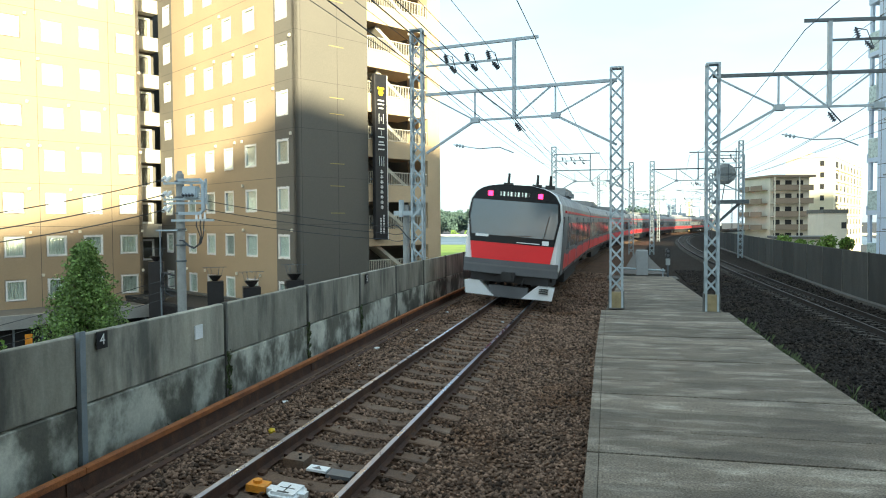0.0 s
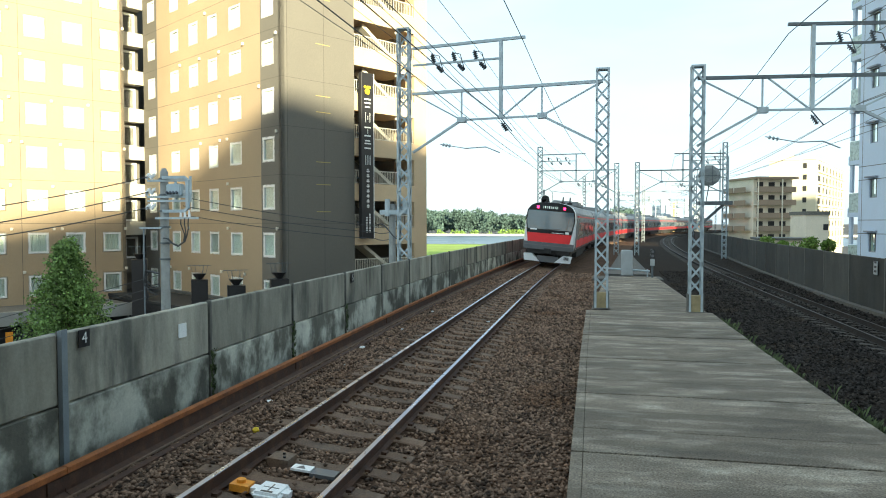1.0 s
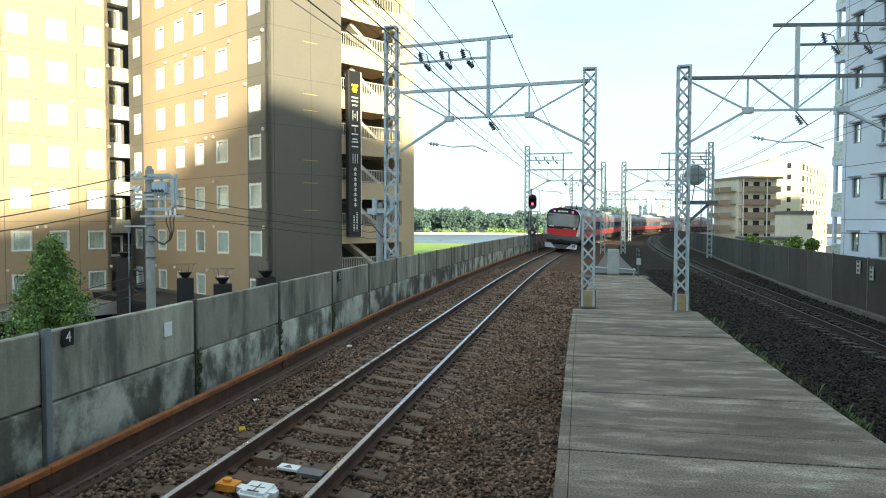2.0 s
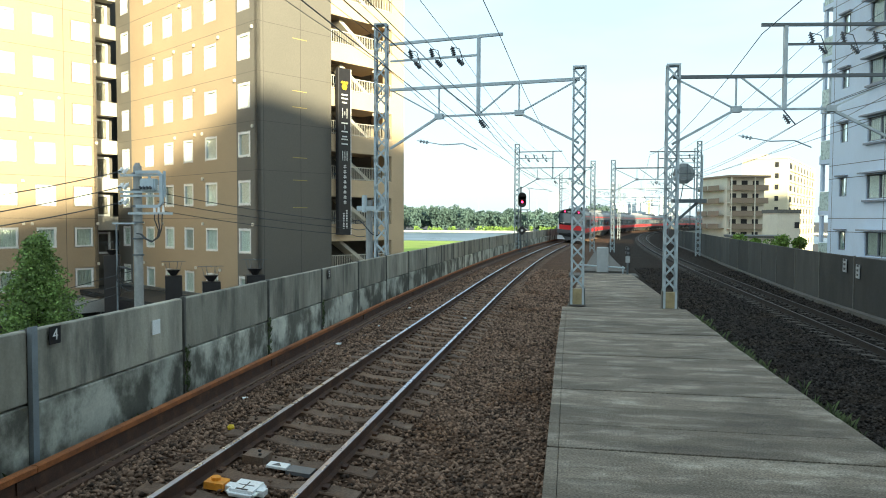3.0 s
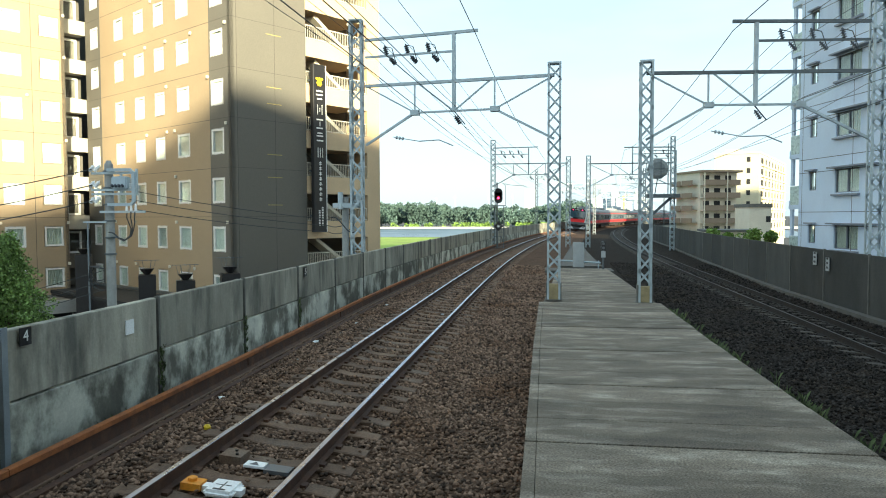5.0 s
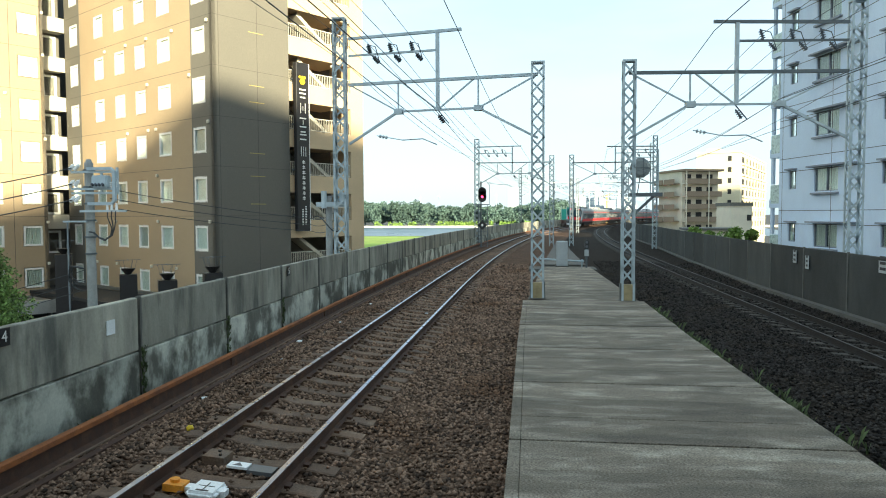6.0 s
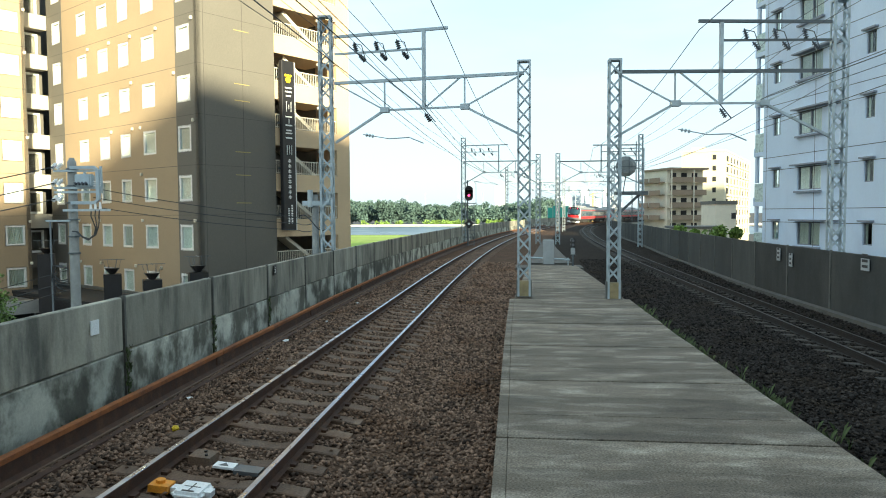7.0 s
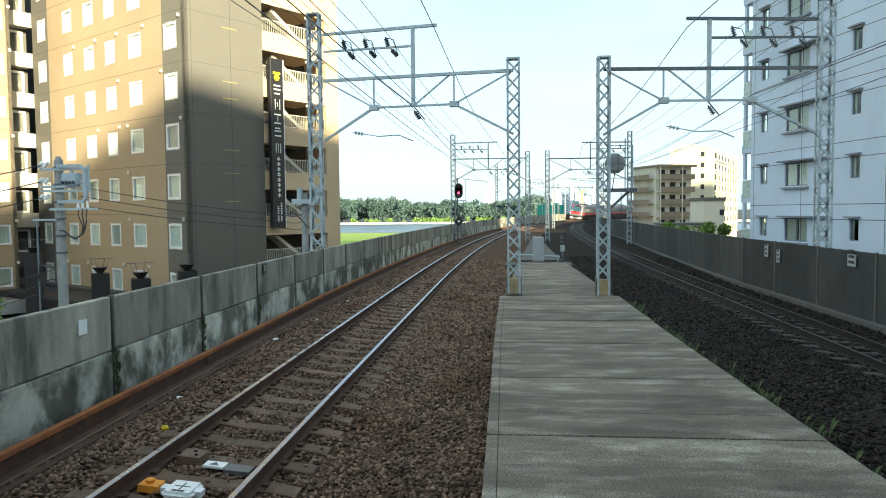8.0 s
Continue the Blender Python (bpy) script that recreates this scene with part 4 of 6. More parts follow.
    part_fn("notch_wall", M_GREY, hotel, lambda bm: box(bm, 0.0, 2.52, 1.04, 1.2, GROUND, HOTEL_TOP)).matrix_basis = mb
    # body behind the faces, coloured near-black for unlit rooms, and roof
    mc = inv @ Matrix.Translation(CORNER) @ Matrix((A_DIR, B_DIR, Vector((0, 0, 1)))).transposed().to_4x4()
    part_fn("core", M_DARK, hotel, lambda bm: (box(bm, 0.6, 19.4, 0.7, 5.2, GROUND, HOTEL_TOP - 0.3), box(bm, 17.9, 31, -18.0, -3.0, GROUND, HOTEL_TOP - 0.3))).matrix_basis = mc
    part_fn("roof", M_GREY, hotel, lambda bm: (box(bm, -0.15, 20, -0.15, 12, HOTEL_TOP, HOTEL_TOP + 0.6), box(bm, 17.0, 31.2, -18.7, -2.4, HOTEL_TOP, HOTEL_TOP + 0.6))).matrix_basis = mc
    part_fn("back_wall", M_GREY, hotel, lambda bm: (box(bm, 3.5, 31, 11.7, 11.95, GROUND, HOTEL_TOP), box(bm, 30.8, 31.05, -18.5, 11.6, GROUND, HOTEL_TOP))).matrix_basis = mc

    # vertical sign board on the gallery bay; lettering as plain shapes
    sign = thing("hotel_sign", "tall black vertical sign board with yellow emblem and white shapes", "sign", CORNERM := Matrix.Translation(CORNER) @ inv @ Matrix.Translation(CORNER) @ Matrix((B_DIR, A_DIR, Vector((0, 0, 1)))).transposed().to_4x4())
    bm = bmesh.new()
    box(bm, 5.62, 6.62, -0.62, -0.28, 1.5, 12.25)
    bmesh.ops.bevel(bm, geom=bm.edges[:], offset=0.03, segments=1, affect="EDGES")
    part("board", bm, M_BLACK, sign)
    part_fn("edge_strip", M_SIGNWHITE, sign, lambda bm: box(bm, 6.63, 6.72, -0.55, -0.35, 1.5, 12.25))
    part_fn("bracket", M_STEEL_D, sign, lambda bm: [box(bm, 5.7, 6.5, -0.29, 0.02, z, z + 0.12) for z in (2.5, 5.4, 8.3, 11.2)])

    def emblem(bm):
        tube(bm, (6.08, -0.625, 11.05), (6.08, -0.66, 11.05), 0.22, n=6)
        for dx in (-0.2, 0, 0.2):
            tube(bm, (6.08 + dx, -0.625, 11.32), (6.08 + dx, -0.66, 11.32), 0.09, n=8)
    part_fn("emblem", M_YELLOW, sign, emblem, "yellow emblem")
    strokes = (((5.84, 0.44, 6.36, 0.44), (5.84, 0.2, 6.36, 0.2), (5.9, -0.06, 6.3, -0.06)),
               ((5.92, 0.5, 5.92, -0.14), (6.28, 0.5, 6.28, -0.14), (6.1, 0.3, 6.1, 0.04)),
               ((5.84, 0.46, 6.36, 0.46), (5.84, -0.08, 6.36, -0.08), (6.1, 0.34, 6.1, 0.04)),
               ((5.84, 0.34, 6.36, 0.34), (5.84, 0.04, 6.36, 0.04), (5.9, 0.52, 6.3, 0.52)),
               ((5.92, 0.5, 5.92, -0.12), (6.1, 0.5, 6.1, -0.12), (6.28, 0.5, 6.28, -0.12)))
    for k, rows in enumerate(strokes):
        z = 10.1 - 0.92 * k
        part_fn("white_shape", M_SIGNWHITE, sign, lambda bm: [bar(bm, (a, -0.63, z + c), (b, -0.63, z + d), 0.02, 0.085) for a, c, b, d in rows])
    for k in range(8):
        z = 5.85 - 0.33 * k
        part_fn("small_bar", M_SIGNWHITE, sign, lambda bm: (box(bm, 6.0, 6.24, -0.64, -0.622, z, z + 0.05), box(bm, 6.02, 6.22, -0.64, -0.622, z + 0.1, z + 0.15), box(bm, 6.09, 6.14, -0.64, -0.622, z - 0.05, z + 0.2)))
    for x in (5.95, 6.2):
        part_fn("text_bar", M_SIGNWHITE, sign, lambda bm: [box(bm, x, x + 0.12, -0.64, -0.622, 1.9 + 0.105 * i, 1.96 + 0.105 * i) for i in range(10 if x < 6.1 else 12)])

    # low entrance roof in front of the wing
    roof = thing("entrance_roof", "low grey flat roof with pale fascia before the hotel", "canopy", Matrix.Translation(WR) @ Matrix((A_DIR, B_DIR, Vector((0, 0, 1)))).transposed().to_4x4())
    part_fn("roof_slab", M_POST, roof, lambda bm: box(bm, -4.6, -0.02, -15, -1.4, -3.4, -3.0))
    part_fn("fascia", M_DECK, roof, lambda bm: box(bm, -4.85, -4.6, -15.2, -1.2, -3.75, -2.9))
    part_fn("shop_front", M_DARK, roof, lambda bm: box(bm, -3.6, -3.4, -15, -1.6, GROUND, -3.41))
    for i in range(9):
        part_fn("shop_post", M_STEEL_D, roof, lambda bm: box(bm, -4.7, -4.58, -14.6 + 1.6 * i, -14.5 + 1.6 * i, GROUND, -3.76))
    part_fn("banner", M_ORANGEP, roof, lambda bm: box(bm, -4.95, -4.9, -9.2, -8.8, -5.9, -4.1), "small orange banner")
    annex = thing("plant_annex", "low black flat-roofed plant annex at the hotel's foot", "annex", Matrix.Translation(CORNER) @ Matrix((A_DIR, B_DIR, Vector((0, 0, 1)))).transposed().to_4x4())
    part_fn("wall", M_BLACK, annex, lambda bm: box(bm, 1.5, 19.4, -3.85, -0.35, GROUND, -2.85))
    part_fn("roof", M_DARK, annex, lambda bm: box(bm, 1.4, 19.5, -3.9, -0.32, -2.84, -2.62))
    part_fn("ledge", M_POST, annex, lambda bm: box(bm, 1.4, 19.5, -0.30, -0.06, -2.6, -2.42), "pale ledge along the facade")
    # dark flue stacks with spidery wire cowls before the small-window face
    for a, b_, ztop in ((4.2, -3.2, 0.08), (-0.24, -3.2, 0.0), (11.1, -4.0, 1.1), (-2.8, -2.0, 0.45)):
        p = CORNER + A_DIR * a + B_DIR * b_
        st = thing("flue_stack", "black square flue stack with a thin wire cowl", "flue", pose(p.x, p.y, GROUND, 0, 0, 32), group="flue stacks")
        h = ztop - GROUND - 1.0
        part_fn("shaft", M_BLACK, st, lambda bm: box(bm, -0.48, 0.48, -0.48, 0.48, 0, h))
        part_fn("cone", M_BLACK, st, lambda bm: tube(bm, (0, 0, h), (0, 0, h + 0.35), 0.15, 0.42, 10))

        for i in range(6):
            c, s = math.cos(i * 1.047), math.sin(i * 1.047)
            part_fn("cowl_wire", M_STEEL_D, st, lambda bm: bar(bm, (0.35 * c, 0.35 * s, h + 0.3), (0.5 * c, 0.5 * s, h + 0.85), 0.02, 0.02))
        for c, s in ((0.7, 0), (0, 0.7)):
            part_fn("cross_bar", M_STEEL_D, st, lambda bm: bar(bm, (-c, -s, h + 0.85), (c, s, h + 0.85), 0.03, 0.03))


# ---------------------------------------------------------------- pale blue apartment block and added shade casters on that side
def build_blue():
    u = Vector((-0.2, 0.98, 0)).normalized()
    n = Vector((-u.y, u.x, 0))
    far = Vector((14.69, 43.04, 0)) + u * 1.45
    L = 34.0
    org = far - u * L
    blk = thing("apartment_block", "pale blue rendered apartment block with hooded windows", "building", Matrix.Translation(org))
    m = Matrix.Translation(-org) @ frame_of(org, u, n)
    z0, z1 = GROUND, 30.0
    holes = []
    for f in range(-2, 9):
        zt = 4.93 + 2.98 * f
        if zt > 29:
            continue
        for base in (0.0, -13.2):
            x = lambda d: L - 1.45 + d + base
            holes += [(x(-0.30), x(0.42), zt - 1.05, zt), (x(-4.1), x(-2.05), zt - 1.25, zt), (x(-8.05), x(-7.38), zt - 1.05, zt), (x(-11.0), x(-10.3), zt - 1.05, zt)]
    holes = [h for h in holes if h[0] > 0.3]
    facade("wall", M_BLUE, blk, m, L, z0, z1, holes)
    for a, b, c, d in holes:
        w, h = b - a, d - c
        wide = w > 1.5
        window(blk, m @ pose(a, 0.06, c), w, h, 0.9 if wide else 0.6, wide, "bl", 0.05, 0.0, M_HOOD)
        part_fn("window_hood", M_HOOD, blk, lambda bm: box(bm, a - (1.5 if wide else 0.12), b + 0.15, -0.42 if wide else -0.2, 0.0, d + 0.05, d + 0.13)).matrix_basis = m
        if wide:
            part_fn("window_sill", M_HOOD, blk, lambda bm: box(bm, a - 0.1, b + 0.1, -0.18, 0.0, c - 0.16, c - 0.06)).matrix_basis = m
    for f in range(-1, 9):
        for dz in (0.0, 0.75):
            z = 2.9 + 2.98 * f - dz - 0.25
            if z < 29.5:
                part_fn("wall_joint", M_JOINT, blk, lambda bm: box(bm, 0.0, L, -0.004, 0.01, z, z + 0.03)).matrix_basis = m
    for x in (L - 0.35, L - 5.0, L - 11.2, L - 17):
        part_fn("wall_joint", M_JOINT, blk, lambda bm: box(bm, x, x + 0.03, -0.004, 0.01, z0, z1)).matrix_basis = m
    part_fn("wall_back", M_BLUE, blk, lambda bm: (box(bm, 0, L, 13.8, 14, z0, z1), box(bm, 0, 0.25, 0.26, 13.8, z0, z1), box(bm, L - 0.25, L, 1.4, 13.8, z0, z1))).matrix_basis = m
    # near-black colour gives the rooms behind the windows their darkness
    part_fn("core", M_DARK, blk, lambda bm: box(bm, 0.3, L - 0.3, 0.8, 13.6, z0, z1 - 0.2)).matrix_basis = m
    part_fn("roof", M_DECK, blk, lambda bm: box(bm, -0.2, L + 0.2, -0.2, 14.2, z1, z1 + 0.5)).matrix_basis = m
    for f in range(-3, 9):                                # balconies past the far corner
        z = 3.1 + 2.98 * f
        part_fn("balcony", M_BLUE, blk, lambda bm: (box(bm, L, L + 1.25, 0.1, 6.0, z - 0.25, z), box(bm, L + 1.15, L + 1.25, 0.1, 6.0, z, z + 0.25))).matrix_basis = m
        part_fn("balcony_screen", M_TGLASSY, blk, lambda bm: (box(bm, L + 0.05, L + 1.12, 0.12, 0.15, z, z + 1.1), box(bm, L + 1.18, L + 1.21, 0.15, 6.0, z + 0.26, z + 1.1)), "pale frosted balcony screen").matrix_basis = m
        part_fn("balcony_fin", M_BLUE, blk, lambda bm: box(bm, L + 0.95, L + 1.2, 0.16, 0.3, z + 1.15, z + 2.72)).matrix_basis = m
    # unseen blocks added on the same side to shade tracks, hotel and flats
    for k, (x0, x1, y0, y1, h) in enumerate(((27.3, 72, -120, -38.8, 28.0), (31, 52, 62, 90, 27.0), (72, 112, 90, 104, 30.0))):
        b = part_fn("neighbour_block", M_CREAM, None, lambda bm: box(bm, x0, x1, y0, y1, GROUND, h))
        tagged(b, "plain tall unseen block added to cast shade", "building")
    # unseen roof added overhead to dim the near ground and walls
    st = thing("platform_canopy", "plain unseen roof on steel posts, added to shade the near ground", "canopy", pose(1.6, 0, 0.05))
    part_fn("canopy_roof", M_DECK, st, lambda bm: box(bm, -6.4, 7.2, -60, 3.0, 6.25, 6.55))
    for yy in (-5, -18, -31, -44, -58):
        part_fn("post", M_STEEL, st, lambda bm: box(bm, -0.12, 0.12, yy - 0.12, yy + 0.12, -0.1, 6.24))


M_SWITCH = mat("switch_paint", (0.40, 0.48, 0.53), 0.5, scale=4, var=0.1, bump=0.02)
M_TGLASSY = mat("frosted_screen", (0.50, 0.60, 0.55), 0.3, bump=0)


# ---------------------------------------------------------------- distance
def leaf_cloud(rng, centres, radii, per, size):
    """Clumps of small leaf cards around the given crown centres."""
    c = np.repeat(centres, per, 0)
    r = np.repeat(radii, per, 0)
    d = rng.normal(0, 1, c.shape)
    d /= np.linalg.norm(d, axis=1)[:, None]
    p = c + d * r * rng.uniform(0.55, 1.05, (len(c), 1))
    a, b = rng.normal(0, 1, c.shape), rng.normal(0, 1, c.shape)
    a /= np.linalg.norm(a, axis=1)[:, None]
    b -= a * (a * b).sum(1)[:, None]
    b /= np.linalg.norm(b, axis=1)[:, None]
    s = rng.uniform(0.6, 1.3, (len(c), 1)) * size
    v = np.stack([p - a * s, p + b * s * 0.7, p + a * s, p - b * s * 0.7], 1)
    return v.reshape(-1, 3), np.arange(len(c) * 4).reshape(-1, 4)


def build_distance():
    rng = np.random.default_rng(11)
    n = 760
    x = rng.uniform(-400, 34, n)
    y = rng.uniform(546, 640, n)
    hgt = rng.uniform(13.0, 17.0, n) + (y - 546) * 0.03 + 2.2 * np.sin(x * 0.035) + 1.4 * np.sin(x * 0.11)
    cen, rad = [], []
    for i in range(n):
        for k in range(4):
            q = rng.uniform(0.25, 1.0)
            cen.append((x[i] + rng.normal(0, 1.8), y[i] + rng.normal(0, 1.5), -7.4 + hgt[i] * q))
            rad.append((rng.uniform(1.8, 3.2),) * 2 + (rng.uniform(1.4, 2.4),))
    v, f = leaf_cloud(rng, np.array(cen), np.array(rad) * 1.3, 52, 0.85)
    tagged(mesh_np("far_woods", v, f, M_WOOD), "dense riverside woods with haze in their blue-green", "trees", kind="stuff")
    cen = np.stack([rng.uniform(-120, 60, 90), rng.uniform(539, 543, 90), rng.uniform(-6.5, -4.2, 90)], 1)
    v, f = leaf_cloud(rng, cen, np.full((90, 3), 2.0), 40, 0.7)
    tagged(mesh_np("river_shrubs", v, f, M_BUSH), "yellow-green shrubs along the far bank", "shrubs", kind="stuff")
    # poles that stand above the woods
    for k, (px_, h) in enumerate(((-95, 17), (-80, 18), (-52, 17), (-46, 19), (-31, 18.5), (-20, 19.5), (-14, 18), (2, 18.5), (9, 19), (16, 18), (30, 19), (38, 19), (46, 20), (62, 20), (70, 19))):
        p = thing("far_pole", "thin grey line pole above the woods", "pole", pose(px_, 600 + 7 * (k % 3), GROUND), group="far poles")
        part_fn("shaft", M_CITYWIN, p, lambda bm: tube(bm, (0, 0, 0), (0, 0, h + 9), 0.45, 0.28, 6))
        part_fn("crossarm", M_CITYWIN, p, lambda bm: box(bm, -1.3, 1.3, -0.15, 0.15, h + 7.2, h + 7.6))
    tower = thing("far_tower", "pale hazy tower block beyond the woods", "building", pose(-40, 1500, GROUND))
    part_fn("wall", M_CITY, tower, lambda bm: box(bm, -11, 11, 0, 20, 0, 66))
    # hazy city beyond the curve
    cr = random.Random(5)
    for k in range(26):
        xx = 76 + 3.1 * k + cr.uniform(-2, 2)
        yy = 1150 + cr.uniform(-150, 250)
        h, w = cr.uniform(22, 44), cr.uniform(6, 13)
        b = thing("city_block", "hazy pale distant city building", "building", pose(xx, yy, GROUND), group="city blocks")
        part_fn("wall", M_CITY, b, lambda bm: box(bm, -w / 2, w / 2, 0, 14, 0, h))
        for z in np.arange(4, h - 3, 3.6):
            part_fn("window_band", M_CITYWIN, b, lambda bm: box(bm, -w / 2 + 0.6, w / 2 - 0.6, -0.2, 0.1, z, z + 1.6))
    crane = thing("tower_crane", "yellow distant tower crane", "crane", pose(76, 760, GROUND))
    part_fn("tower", M_CRANE, crane, lambda bm: (bar(bm, (0, 0, 0), (0, 0, 30), 1.8, 1.8), bar(bm, (-4, 0, 28), (6, 0, 31), 0.8, 0.8)))
    # houses and low blocks along the line beyond the curve
    teal = thing("teal_screen", "teal sheeted hoarding beside the curve", "hoarding", pose(8.2, 212, -7.6, 0, 0, -18))
    part_fn("sheet", M_TEAL, teal, lambda bm: [box(bm, 1.6 * i, 1.6 * i + 1.55, 0, 0.15, 0, 11.5 + 0.5 * (i % 2)) for i in range(5)])
    part_fn("frame", M_STEEL, teal, lambda bm: [bar(bm, (1.6 * i, -0.1, 0), (1.6 * i, -0.1, 12.4), 0.12, 0.12) for i in range(6)])

    # beige gallery flats
    def flats(name, label, m, w, d, floors, z_top, wall, bal, ends):
        b = thing(name, label, "building", m)
        h = z_top - GROUND
        part_fn("wall", wall, b, lambda bm: box(bm, 0, w, 0, d, 0, h))
        part_fn("roof", bal, b, lambda bm: box(bm, -0.4, w + 0.4, -1.8, d + 0.3, h, h + 0.5))
        for f in range(floors):
            z = h - 2.95 * (f + 1)
            part_fn("balcony", bal, b, lambda bm: box(bm, 0.0, w, -1.6, -1.4, z, z + 1.25))
            part_fn("balcony_floor", wall, b, lambda bm: box(bm, 0.0, w, -1.4, -0.02, z, z + 0.18))
            k = int(w / 2.9)
            for i in range(k):
                x = 0.8 + i * (w - 1) / k
                part_fn("window", M_DARK, b, lambda bm: box(bm, x, x + 1.5, -0.06, 0.05, z + 1.0, z + 2.3))
            for i in range(ends):
                y = 1.0 + i * d / ends
                part_fn("balcony", M_BALC, b, lambda bm: (box(bm, -1.5, -1.35, y, y + d / ends - 0.7, z, z + 1.2), box(bm, -1.35, -0.02, y, y + d / ends - 0.7, z, z + 0.18)))
        for x in (0.0, w * 0.62):
            part_fn("downpipe", M_CREAM, b, lambda bm: box(bm, x, x + 0.25, -1.75, -1.61, 0, h))
        return b
    flats("gallery_flats", "beige five-storey flats with long taupe balconies", pose(34.5, 173, GROUND, 0, 0, 20), 9.4, 10.5, 6, 12.3, M_CREAM, M_BALC, 2)
    # tall cream flats behind
    b = thing("cream_flats", "cream eight-storey flats with rows of small windows", "building", pose(53.9, 196.7, GROUND, 0, 0, -23.5))
    top = 26.1
    part_fn("wall", M_FARWHITE, b, lambda bm: box(bm, -11, 0, 0, 54, 0, top))
    part_fn("roof_house", M_FARWHITE, b, lambda bm: box(bm, -9.5, -6.0, 6, 11, top + 0.4, top + 1.7))
    part_fn("roof", M_CREAM, b, lambda bm: box(bm, -11.2, 0.2, -0.2, 54.2, top, top + 0.4))
    for f in range(8):
        z = top - 2.2 - 2.9 * f
        part_fn("window", M_DARK, b, lambda bm: box(bm, -3.0, -2.1, -0.06, 0.05, z, z + 1.3))
        part_fn("gallery_floor", M_FARWHITE, b, lambda bm: box(bm, 0.02, 0.5, 3.0, 54, z - 1.0, z - 0.85))
        for i in range(8):
            y = 3.2 + 6.2 * i
            part_fn("window", M_DARK, b, lambda bm: box(bm, -0.05, 0.06, y, y + 3.4, z - 0.3, z + 1.2))
            part_fn("gallery_fin", M_FARWHITE, b, lambda bm: box(bm, 0.07, 0.48, y + 4.2, y + 4.5, z - 0.84, z + 1.8))
    low = thing("low_house", "small pale house with a dark flat roof", "house", pose(40.0, 152, GROUND, 0, 0, 4))
    part_fn("wall", M_CREAM, low, lambda bm: box(bm, 0, 4.2, 0, 9, 0, 11.6))
    part_fn("roof", M_POST, low, lambda bm: box(bm, -0.2, 4.4, -0.2, 9.2, 11.6, 12.3))
    for z in (5.5, 8.6):
        part_fn("window", M_DARK, low, lambda bm: box(bm, 3.2, 4.1, -0.05, 0.05, z, z + 1.2))
    strip = thing("low_shed", "low pale shed roof beyond the wall", "shed", pose(24.5, 118, GROUND, 0, 0, -4))
    part_fn("wall", M_CREAM, strip, lambda bm: box(bm, 0, 7.5, 0, 8, 0, 7.4))
    part_fn("roof", M_POST, strip, lambda bm: box(bm, -0.3, 7.8, -0.3, 8.3, 7.4, 7.75))
    for k, (xx, yy, r) in enumerate(((19.0, 89, 0.8), (23.6, 90, 1.05), (26.2, 91, 0.7), (21.2, 90, 0.5))):
        c = np.array([(xx + rng.normal(0, r * 0.5), yy + rng.normal(0, r * 0.5), -0.1 + rng.normal(0, 0.22)) for _ in range(10)])
        t = thing("street_tree", "bushy light green tree top above the wall", "tree", pose(0, 0, 0), group="street trees")
        part_fn("trunk", M_BARK, t, lambda bm: (tube(bm, (xx, yy, GROUND), (xx, yy, -0.4), 0.2, 0.12, 8), [bar(bm, (xx, yy, -2.0), tuple(q), 0.07, 0.07) for q in c[:5]]))
        v, f = leaf_cloud(rng, c, np.full((10, 3), r * 0.65), 90, 0.16)
        o = mesh_np("crown", v, f, M_BUSH)
        o.parent = t


